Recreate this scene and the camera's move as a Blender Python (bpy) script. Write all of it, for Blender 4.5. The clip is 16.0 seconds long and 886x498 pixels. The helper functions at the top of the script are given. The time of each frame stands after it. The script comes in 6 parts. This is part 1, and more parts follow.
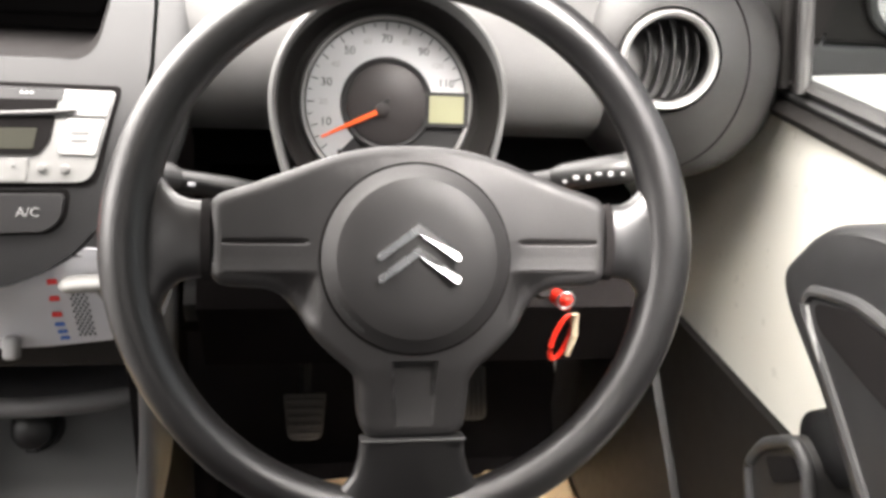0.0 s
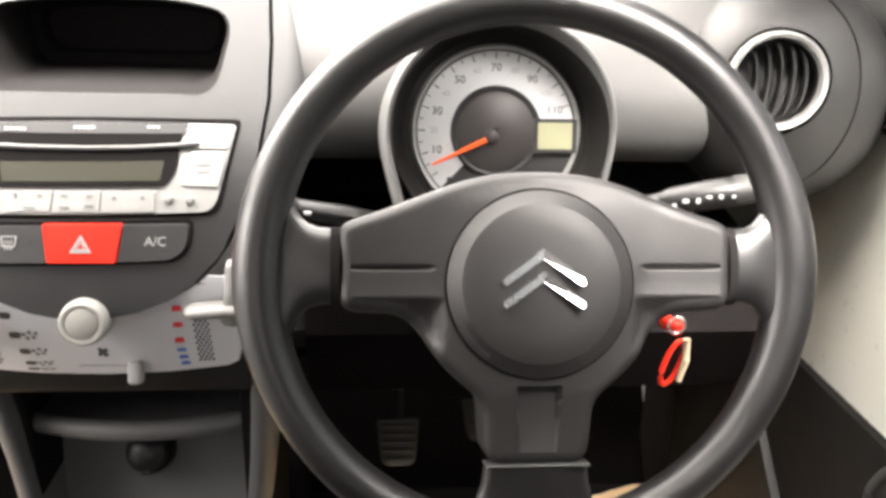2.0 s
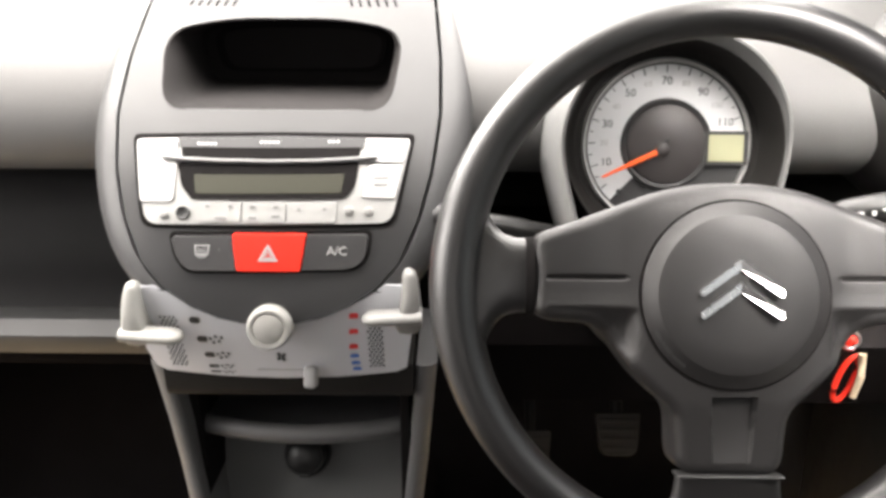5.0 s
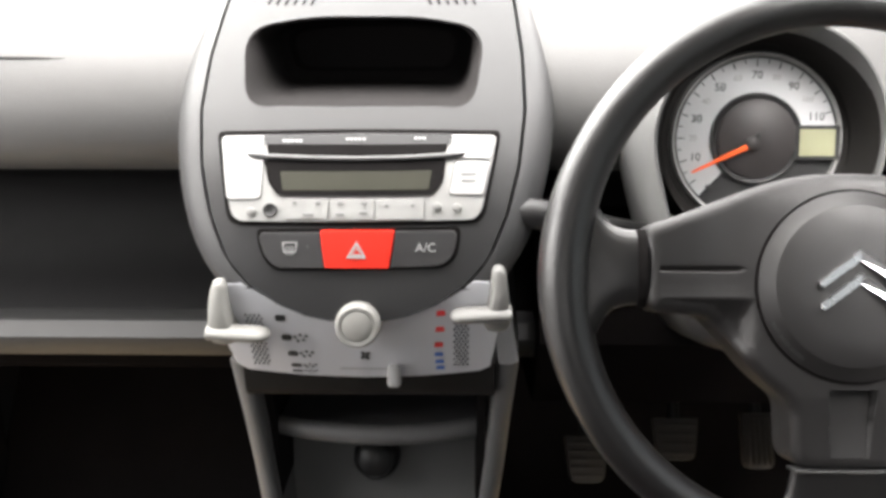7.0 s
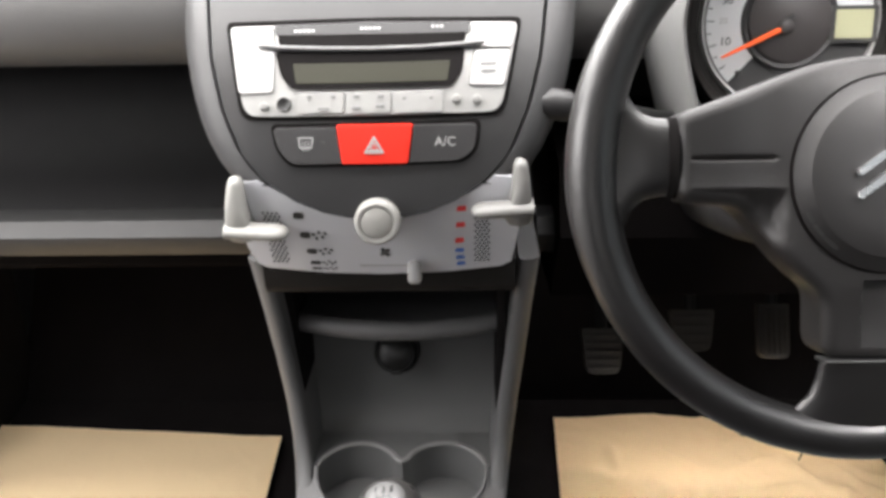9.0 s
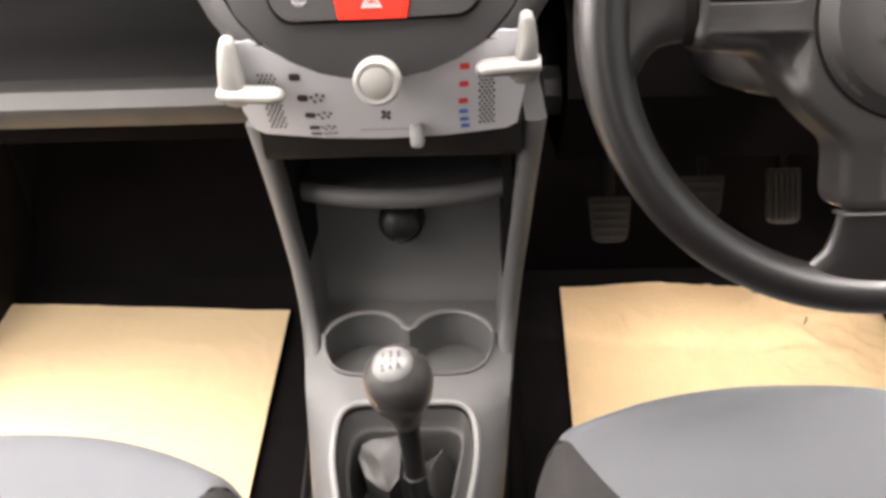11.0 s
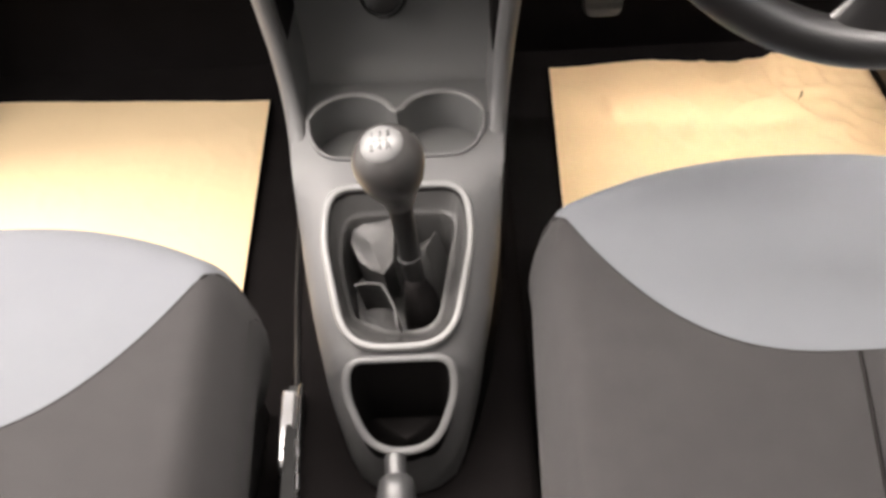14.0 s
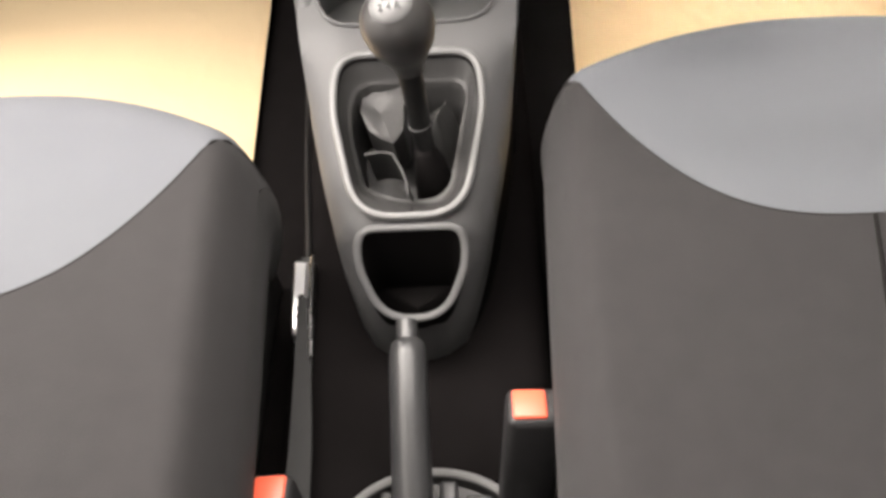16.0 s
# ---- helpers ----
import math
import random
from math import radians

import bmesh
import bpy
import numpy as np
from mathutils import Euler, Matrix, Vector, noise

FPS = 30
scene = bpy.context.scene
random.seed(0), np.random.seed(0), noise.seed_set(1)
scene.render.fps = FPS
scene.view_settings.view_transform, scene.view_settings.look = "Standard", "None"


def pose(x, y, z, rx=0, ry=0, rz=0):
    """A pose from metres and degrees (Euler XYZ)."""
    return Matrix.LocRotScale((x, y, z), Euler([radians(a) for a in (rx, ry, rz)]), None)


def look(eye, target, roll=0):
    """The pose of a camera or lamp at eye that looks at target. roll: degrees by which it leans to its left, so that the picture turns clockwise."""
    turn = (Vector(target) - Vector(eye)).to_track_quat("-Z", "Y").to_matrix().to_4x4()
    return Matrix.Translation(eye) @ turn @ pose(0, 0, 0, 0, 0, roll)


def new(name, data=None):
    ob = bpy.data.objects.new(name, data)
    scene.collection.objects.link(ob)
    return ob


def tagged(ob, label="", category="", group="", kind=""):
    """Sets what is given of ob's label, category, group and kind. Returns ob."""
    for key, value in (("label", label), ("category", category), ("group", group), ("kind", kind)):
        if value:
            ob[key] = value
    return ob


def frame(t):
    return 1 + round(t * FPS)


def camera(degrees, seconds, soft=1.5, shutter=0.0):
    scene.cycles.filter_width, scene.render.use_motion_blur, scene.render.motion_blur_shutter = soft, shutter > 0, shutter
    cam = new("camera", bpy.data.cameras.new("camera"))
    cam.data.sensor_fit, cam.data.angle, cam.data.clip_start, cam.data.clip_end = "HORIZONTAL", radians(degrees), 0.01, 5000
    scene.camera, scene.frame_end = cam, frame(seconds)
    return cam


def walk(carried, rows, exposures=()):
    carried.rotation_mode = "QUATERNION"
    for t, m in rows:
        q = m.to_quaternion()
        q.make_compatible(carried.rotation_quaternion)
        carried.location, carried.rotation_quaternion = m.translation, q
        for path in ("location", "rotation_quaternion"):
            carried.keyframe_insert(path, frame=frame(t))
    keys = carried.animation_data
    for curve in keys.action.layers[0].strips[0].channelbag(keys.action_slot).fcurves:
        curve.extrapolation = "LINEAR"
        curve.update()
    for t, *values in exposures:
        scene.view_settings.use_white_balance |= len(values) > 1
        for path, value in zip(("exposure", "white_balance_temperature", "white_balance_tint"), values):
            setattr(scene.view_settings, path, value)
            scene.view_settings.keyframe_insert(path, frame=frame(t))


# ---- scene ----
cam = camera(54.8, 16.0, soft=3.4)
PATH = [
    (0, (0.247, 0.181, 0.857), (0.577, 2.021, 0.146), 3.9),
    (0.5, (0.242, 0.18, 0.855), (0.567, 2.022, 0.147), 3.8),
    (1, (0.234, 0.179, 0.858), (0.539, 2.031, 0.165), 3.4),
    (1.5, (0.221, 0.176, 0.859), (0.449, 2.053, 0.207), 2.3),
    (2, (0.211, 0.18, 0.857), (0.39, 2.059, 0.196), 1.8),
    (2.5, (0.196, 0.18, 0.856), (0.296, 2.065, 0.195), 0.8),
    (3, (0.185, 0.179, 0.855), (0.241, 2.063, 0.188), 0.5),
    (3.5, (0.169, 0.175, 0.857), (0.196, 2.063, 0.196), 0.3),
    (4, (0.159, 0.171, 0.857), (0.163, 2.066, 0.216), 0.2),
    (6.3, (0.097, 0.169, 0.853), (0.071, 2.07, 0.233), 0.2),
    (6.5, (0.087, 0.17, 0.849), (0.058, 2.074, 0.235), 0.1),
    (7, (0.08, 0.17, 0.843), (0.042, 2.077, 0.24), -0.1),
    (7.5, (0.075, 0.171, 0.846), (0.04, 2.072, 0.225), -0.3),
    (8, (0.075, 0.171, 0.845), (0.01, 2.049, 0.16), -1.0),
    (8.5, (0.069, 0.177, 0.844), (0.013, 2.028, 0.089), -1.0),
    (9, (0.07, 0.182, 0.837), (0.013, 2.002, 0.009), -1.2),
    (11.5, (0.07, 0.2, 0.815), (-0.003, 1.846, -0.318), -2.8),
    (12, (0.064, 0.207, 0.812), (0.015, 1.809, -0.383), -2.3),
    (12.5, (0.061, 0.201, 0.806), (0.038, 1.756, -0.452), -1.9),
    (13, (0.063, 0.202, 0.802), (0.029, 1.704, -0.517), -2.8),
    (13.5, (0.062, 0.208, 0.796), (0.022, 1.635, -0.605), -3.2),
    (14, (0.062, 0.206, 0.789), (0.013, 1.59, -0.653), -4.0),
    (14.5, (0.061, 0.205, 0.786), (0.011, 1.539, -0.703), -4.2),
    (15, (0.062, 0.202, 0.784), (0.033, 1.485, -0.75), -3.2),
    (15.5, (0.059, 0.196, 0.78), (0.002, 1.432, -0.791), -4.7),
    (16, (0.061, 0.194, 0.772), (-0.024, 1.387, -0.831), -5.6),
]
walk(cam, [(t, look(eye, target, roll)) for t, eye, target, roll in PATH], [(0.0, 1.85, 6800, 13), (0.5, 1.96, 6900, 13), (4.0, 1.92, 6950, 13), (6.5, 1.72, 6600, 11), (7.5, 1.60, 6600, 11), (9.0, 1.62, 6550, 12), (11.5, 2.25, 7050, 16), (13.0, 2.25, 7050, 16), (14.5, 2.13, 7000, 15), (16.0, 2.02, 7000, 14)])


# ---------------------------------------------------------------- light
world = bpy.data.worlds.new("sky")
scene.world = world
world.use_nodes = True
wn = world.node_tree.nodes
wbg = wn["Background"]
sky_tex = wn.new("ShaderNodeTexSky")
sky_tex.sky_type = "NISHITA"
sky_tex.sun_disc = False
sky_tex.sun_elevation = radians(48)
sky_tex.sun_rotation = radians(300)
sky_tex.air_density, sky_tex.dust_density, sky_tex.ozone_density = 1.0, 6.0, 0.6
wsat = wn.new("ShaderNodeHueSaturation")
wsat.inputs["Saturation"].default_value = 0.22
world.node_tree.links.new(sky_tex.outputs[0], wsat.inputs["Color"])
world.node_tree.links.new(wsat.outputs[0], wbg.inputs[0])
wbg.inputs[1].default_value = 0.085
sun_data = bpy.data.lights.new("sun", "SUN")
sun_data.energy, sun_data.angle, sun_data.color = 0.3, radians(40), (1.0, 0.96, 0.9)
sun = new("sun", sun_data)
sun.matrix_world = look((-3, -0.6, 3.4), (0, 0.2, 0.3))


def window_light(name, eye, target, w, h, watts, spread=180):
    d = bpy.data.lights.new(name, "AREA")
    d.shape, d.size, d.size_y, d.energy, d.color = "RECTANGLE", w, h, watts, (1.0, 0.98, 0.96)
    d.spread = radians(spread)
    o = new(name, d)
    o.matrix_world = look(eye, target)
    return o


window_light("windscreen_light", (-0.07, 0.965, 1.012), (-0.07, 0.575, 0.232), 1.16, 0.88, 11.3, 170)
window_light("passenger_doorway_light", (-0.66, 0.60, 0.84), (-0.45, 1.24, 0.0), 0.6, 0.3, 0.7, 90)
window_light("driver_window_light", (0.67, 0.50, 1.02), (0.46, 1.24, 0.0), 0.5, 0.26, 1.15, 50)
window_light("passenger_window_light", (-0.80, 0.40, 0.92), (0.70, 0.72, 0.48), 0.8, 0.42, 0.45, 60)
window_light("rear_window_light", (0.0, -1.31, 0.99), (0.0, 0.9, 0.45), 1.05, 0.32, 0.4, 120)

# ---------------------------------------------------------------- materials
def mat(name, base, rough=0.6, metal=0.0, grain=0.0, grain_scale=600.0, blotch=0.06, blotch_scale=14.0, coat=0.0, spec=0.5, sheen=0.0, voronoi=False):
    m = bpy.data.materials.new(name)
    m.use_nodes = True
    nt = m.node_tree
    b = nt.nodes["Principled BSDF"]
    b.inputs["Roughness"].default_value = rough
    b.inputs["Metallic"].default_value = metal
    b.inputs["Coat Weight"].default_value = coat
    b.inputs["Specular IOR Level"].default_value = spec
    b.inputs["Sheen Weight"].default_value = sheen
    tc = nt.nodes.new("ShaderNodeTexCoord")
    n1 = nt.nodes.new("ShaderNodeTexNoise")
    n1.inputs["Scale"].default_value = blotch_scale
    n1.inputs["Detail"].default_value = 5.0
    nt.links.new(tc.outputs["Object"], n1.inputs["Vector"])
    mix = nt.nodes.new("ShaderNodeMix")
    mix.data_type = "RGBA"
    mix.inputs["A"].default_value = (*[c * (1 - blotch) for c in base], 1)
    mix.inputs["B"].default_value = (*[min(1.0, c * (1 + blotch)) for c in base], 1)
    nt.links.new(n1.outputs["Fac"], mix.inputs["Factor"])
    nt.links.new(mix.outputs["Result"], b.inputs["Base Color"])
    mr = nt.nodes.new("ShaderNodeMapRange")
    mr.inputs["To Min"].default_value = max(0.02, rough - 0.07)
    mr.inputs["To Max"].default_value = min(1.0, rough + 0.07)
    n3 = nt.nodes.new("ShaderNodeTexNoise")
    n3.inputs["Scale"].default_value = blotch_scale * 4
    nt.links.new(tc.outputs["Object"], n3.inputs["Vector"])
    nt.links.new(n3.outputs["Fac"], mr.inputs["Value"])
    nt.links.new(mr.outputs["Result"], b.inputs["Roughness"])
    if grain > 0:
        if voronoi:
            n2 = nt.nodes.new("ShaderNodeTexVoronoi")
            out = n2.outputs["Distance"]
        else:
            n2 = nt.nodes.new("ShaderNodeTexNoise")
            n2.inputs["Detail"].default_value = 3.0
            out = n2.outputs["Fac"]
        n2.inputs["Scale"].default_value = grain_scale
        nt.links.new(tc.outputs["Object"], n2.inputs["Vector"])
        bump = nt.nodes.new("ShaderNodeBump")
        bump.inputs["Strength"].default_value = grain
        bump.inputs["Distance"].default_value = 0.001
        nt.links.new(out, bump.inputs["Height"])
        nt.links.new(bump.outputs["Normal"], b.inputs["Normal"])
    return m


def glass(name, tint=(0.9, 0.95, 0.93)):
    m = bpy.data.materials.new(name)
    m.use_nodes = True
    b = m.node_tree.nodes["Principled BSDF"]
    b.inputs["Base Color"].default_value = (*tint, 1)
    b.inputs["Roughness"].default_value = 0.02
    b.inputs["Transmission Weight"].default_value = 1.0
    b.inputs["IOR"].default_value = 1.05
    return m


M_DASH = mat("dash_grey_plastic", (0.108, 0.1065, 0.105), 0.5, grain=0.25, grain_scale=900, voronoi=True)
M_SLOT = mat("slot_lining", (0.02, 0.0185, 0.0185), 0.85, spec=0.1)
# Set near black so the shelf's colour holds the shade under the roll.
M_DASH_LOW = mat("dark_plastic_and_shelf_shade", (0.0056, 0.0055, 0.0058), 0.62, spec=0.2, grain=0.25, grain_scale=900, voronoi=True)
M_POD = mat("fascia_grey_plastic", (0.0195, 0.0195, 0.0202), 0.4, grain=0.12, grain_scale=1200)
M_FLANK = mat("flank_grey_plastic", (0.042, 0.042, 0.043), 0.48, grain=0.12, grain_scale=1200)
M_BLACK = mat("black_plastic", (0.014, 0.0135, 0.0135), 0.5, grain=0.1, grain_scale=900)
M_CHAR = mat("charcoal_plastic", (0.0172, 0.0168, 0.0174), 0.48, grain=0.2, grain_scale=1000, voronoi=True)
M_SILVER = mat("silver_paint", (0.33, 0.33, 0.322), 0.38, metal=0.4, blotch=0.14, blotch_scale=65)
M_WHITE = mat("white_plastic", (0.56, 0.57, 0.6), 0.4, blotch=0.03)
M_OFFWHITE = mat("off_white_plastic", (0.27, 0.267, 0.252), 0.45, blotch=0.1, blotch_scale=40)
# Darker and more mottled than the off-white; for the right slider handle.
M_FIN = mat("mid_grey_plastic", (0.15, 0.148, 0.142), 0.45, blotch=0.18, blotch_scale=50)
M_STRAP = mat("tan_strap", (0.34, 0.27, 0.19), 0.5, blotch=0.2, blotch_scale=120)
M_KNOBFACE = mat("knob_face_grey", (0.27, 0.265, 0.25), 0.45, blotch=0.12, blotch_scale=160)
M_KEY = mat("pale_silver_plastic", (0.38, 0.38, 0.375), 0.4, metal=0.1, blotch=0.07, blotch_scale=70)
M_RED = mat("red_plastic", (0.5, 0.018, 0.008), 0.45, blotch=0.04, spec=0.3)
M_MARK_RED = mat("red_print", (0.75, 0.05, 0.05), 0.5)
M_MARK_BLUE = mat("blue_print", (0.06, 0.16, 0.5), 0.5)
M_PILLAR = mat("pillar_black", (0.0135, 0.0122, 0.0115), 0.65, grain=0.1, grain_scale=900, spec=0.2)
M_VENT = mat("vent_pod_plastic", (0.02, 0.0192, 0.0188), 0.5, grain=0.2, grain_scale=900, voronoi=True)
M_HOOD = mat("hood_grey_plastic", (0.12, 0.12, 0.119), 0.5, grain=0.15, grain_scale=1100)
# Near-black for rubber and seams; also puts shade into hollows and gaps.
M_HOLE = mat("deep_black_rubber_and_shade", (0.0115, 0.0105, 0.0105), 0.9, spec=0.05)
M_SOCKET = mat("socket_black", (0.008, 0.008, 0.008), 0.36, blotch=0.1)
M_INK = mat("black_print", (0.02, 0.02, 0.02), 0.5)
M_PRINT = mat("white_print", (0.3, 0.3, 0.3), 0.5)
M_GREYPRINT = mat("grey_print", (0.33, 0.33, 0.33), 0.5)
M_KEYPRINT = mat("key_print", (0.16, 0.16, 0.16), 0.5)
M_SHELFLIP = mat("shelf_lip_plastic", (0.025, 0.025, 0.025), 0.5, grain=0.2, grain_scale=1000)
M_LIP = mat("satin_silver_lip", (0.12, 0.12, 0.12), 0.42, metal=0.2)
M_CHROME = mat("chrome", (0.7, 0.7, 0.71), 0.27, metal=1.0, blotch=0.02)
M_WHEEL = mat("wheel_foam", (0.0068, 0.0065, 0.0067), 0.34, spec=0.85, grain=0.14, grain_scale=1500)
M_WHEELHUB = mat("wheel_hub_plastic", (0.0145, 0.0137, 0.0139), 0.46, grain=0.2, grain_scale=1500)
M_DIAL = mat("dial_face_grey", (0.5, 0.51, 0.52), 0.5, blotch=0.03)
M_DISC = mat("dial_centre_plastic", (0.036, 0.0315, 0.0312), 0.5, blotch=0.05)
M_LCD = mat("lcd_olive", (0.31, 0.31, 0.2), 0.25, blotch=0.03)
M_LCD_OFF = mat("lcd_dark_olive", (0.045, 0.045, 0.035), 0.4, spec=0.1, blotch=0.05)
M_NEEDLE = mat("needle_orange", (0.95, 0.13, 0.03), 0.4)
M_SEAT_L = mat("light_grey_fabric", (0.096, 0.102, 0.113), 0.9, grain=0.5, grain_scale=1600, sheen=0.06, blotch=0.05)
M_SEAT_D = mat("taupe_fabric", (0.0172, 0.0158, 0.0162), 0.92, grain=0.6, grain_scale=1600, sheen=0.04, blotch=0.06)
M_PAPER = mat("mat_paper", (0.84, 0.64, 0.39), 0.75, grain=0.3, grain_scale=120, blotch=0.05, blotch_scale=9)
M_PAPER_BROWN = mat("brown_paper", (0.76, 0.545, 0.315), 0.72, grain=0.35, grain_scale=120, blotch=0.1, blotch_scale=7)
M_CARPET = mat("black_carpet", (0.011, 0.0098, 0.0098), 0.98, grain=0.9, grain_scale=900, spec=0.0, blotch=0.3)
M_FELT = mat("black_felt", (0.0085, 0.0075, 0.0075), 0.98, grain=0.6, grain_scale=700, spec=0.0, blotch=0.25)
M_DOOR = mat("cream_body_paint", (0.8, 0.79, 0.72), 0.3, coat=0.3, blotch=0.02)
M_LEATHER = mat("gaiter_vinyl", (0.048, 0.0475, 0.047), 0.36, grain=0.4, grain_scale=700, voronoi=True)
M_KNOB = mat("knob_grey_plastic", (0.046, 0.044, 0.043), 0.3, grain=0.1, grain_scale=900)
M_TRAY = mat("tray_grey_plastic", (0.112, 0.114, 0.113), 0.5, grain=0.15, grain_scale=1100)
M_GRIP = mat("grip_dark_plastic", (0.034, 0.0345, 0.0355), 0.34, grain=0.1, grain_scale=900)
M_KNOBTOP = mat("knob_top_grey", (0.17, 0.17, 0.17), 0.4)
M_CONSOLE = mat("console_grey_plastic", (0.1, 0.1, 0.101), 0.47, grain=0.15, grain_scale=1100)
M_RING = mat("ring_grey_plastic", (0.2, 0.2, 0.2), 0.4)
M_LINER = mat("headliner_fabric", (0.66, 0.65, 0.62), 0.95, grain=0.4, grain_scale=700)
M_STEEL = mat("rail_steel", (0.8, 0.8, 0.81), 0.3, metal=0.6, blotch=0.06)
M_WEB = mat("belt_webbing", (0.03, 0.03, 0.03), 0.8, grain=0.6, grain_scale=900)
M_GLASS = glass("window_glass")
M_ASPHALT = mat("pale_concrete", (0.62, 0.61, 0.59), 0.9, grain=0.5, grain_scale=60, blotch=0.15, blotch_scale=3)
M_RUBBER = mat("pedal_rubber", (0.08, 0.074, 0.07), 0.6, grain=0.3, grain_scale=500)

# ---------------------------------------------------------------- mesh helpers
WORLD_OF = {}


def thing(name, base, label, category, group="", kind=""):
    e = new(name)
    e.empty_display_size = 0.05
    e.matrix_basis = Matrix.Translation(base)
    WORLD_OF[e.name] = e.matrix_basis.copy()
    return tagged(e, label, category, group, kind)


def part(name, bm, material, parent=None, label="", smooth=40.0):
    """Links a bmesh, given in world coordinates, as one mesh object under a thing or part."""
    bmesh.ops.recalc_face_normals(bm, faces=bm.faces[:])
    me = bpy.data.meshes.new(name)
    bm.to_mesh(me)
    bm.free()
    me.materials.append(material)
    if smooth:
        me.shade_smooth()
        me.set_sharp_from_angle(angle=radians(smooth))
    ob = new(name, me)
    WORLD_OF[ob.name] = Matrix.Identity(4)
    if parent is not None:
        ob.parent = parent
        ob.matrix_parent_inverse = WORLD_OF[parent.name].inverted()
    return tagged(ob, label)


def move(bm, m):
    bmesh.ops.transform(bm, matrix=m, verts=bm.verts[:])
    return bm


def join(*bms):
    out = bms[0]
    for b in bms[1:]:
        me = bpy.data.meshes.new("tmp")
        b.to_mesh(me)
        out.from_mesh(me)
        b.free()
        bpy.data.meshes.remove(me)
    return out


def box(sx, sy, sz, bevel=0.0, m=None, segs=3):
    bm = bmesh.new()
    bmesh.ops.create_cube(bm, size=1.0, matrix=Matrix.Diagonal((sx, sy, sz, 1)))
    if bevel > 0:
        bmesh.ops.bevel(bm, geom=bm.edges[:], offset=bevel, segments=segs, profile=0.5, affect="EDGES")
    return move(bm, m) if m is not None else bm


def block(x0, x1, y0, y1, z0, z1, bevel=0.0):
    return box(x1 - x0, y1 - y0, z1 - z0, bevel, Matrix.Translation(((x0 + x1) / 2, (y0 + y1) / 2, (z0 + z1) / 2)))


def lathe(profile, segs=48, m=None, cap=True):
    """Turns (radius, height) points about z."""
    bm = bmesh.new()
    rings = []
    for r, h in profile:
        if r < 1e-6:
            rings.append([bm.verts.new((0, 0, h))])
        else:
            rings.append([bm.verts.new((r * math.cos(2 * math.pi * i / segs), r * math.sin(2 * math.pi * i / segs), h)) for i in range(segs)])
    for a, b in zip(rings, rings[1:]):
        for i in range(segs):
            q = [a[i % len(a)], a[(i + 1) % len(a)], b[(i + 1) % len(b)], b[i % len(b)]]
            u = []
            for v in q:
                if v not in u:
                    u.append(v)
            if len(u) > 2:
                bm.faces.new(u)
    if cap:
        for r in (rings[0], rings[-1]):
            if len(r) > 2:
                bm.faces.new(r)
    return move(bm, m) if m is not None else bm


def loft(sections, closed=True, caps=True):
    """Joins equal-length rings of points into a skin."""
    bm = bmesh.new()
    rows = [[bm.verts.new(p) for p in s] for s in sections]
    n = len(rows[0])
    for a, b in zip(rows, rows[1:]):
        for i in range(n if closed else n - 1):
            bm.faces.new((a[i], a[(i + 1) % n], b[(i + 1) % n], b[i]))
    if closed and caps:
        bm.faces.new(rows[0])
        bm.faces.new(rows[-1])
    return bm


def tube(points, radius, segs=12, closed=False, flat=1.0):
    pts = [Vector(p) for p in points]
    rings = []
    up = Vector((0, 0, 1))
    for i, p in enumerate(pts):
        a = pts[(i - 1) % len(pts)] if (closed or i > 0) else p
        b = pts[(i + 1) % len(pts)] if (closed or i < len(pts) - 1) else p
        d = (b - a).normalized()
        s = d.cross(up)
        if s.length < 1e-3:
            s = Vector((1, 0, 0))
        s.normalize()
        w = s.cross(d)
        r = radius[i] if isinstance(radius, (list, tuple)) else radius
        rings.append([p + s * (r * math.cos(2 * math.pi * k / segs)) + w * (r * flat * math.sin(2 * math.pi * k / segs)) for k in range(segs)])
    if closed:
        rings.append(rings[0])
        bm = loft(rings, caps=False)
        bmesh.ops.remove_doubles(bm, verts=bm.verts[:], dist=1e-6)
        return bm
    return loft(rings)


def rounded(points, r, n=5):
    """A polygon with its corners rounded; r is one radius or one for each corner."""
    pts = [Vector(p) for p in points]
    out = []
    for i, p in enumerate(pts):
        a, b = pts[i - 1], pts[(i + 1) % len(pts)]
        rr = r[i] if isinstance(r, (list, tuple)) else r
        d1, d2 = (a - p), (b - p)
        l = min(rr, d1.length * 0.49, d2.length * 0.49)
        s, e = p + d1.normalized() * l, p + d2.normalized() * l
        for k in range(n + 1):
            t = k / n
            out.append((s * (1 - t) + p * t) * (1 - t) + (p * (1 - t) + e * t) * t)
    return [(v.x, v.y) for v in out]


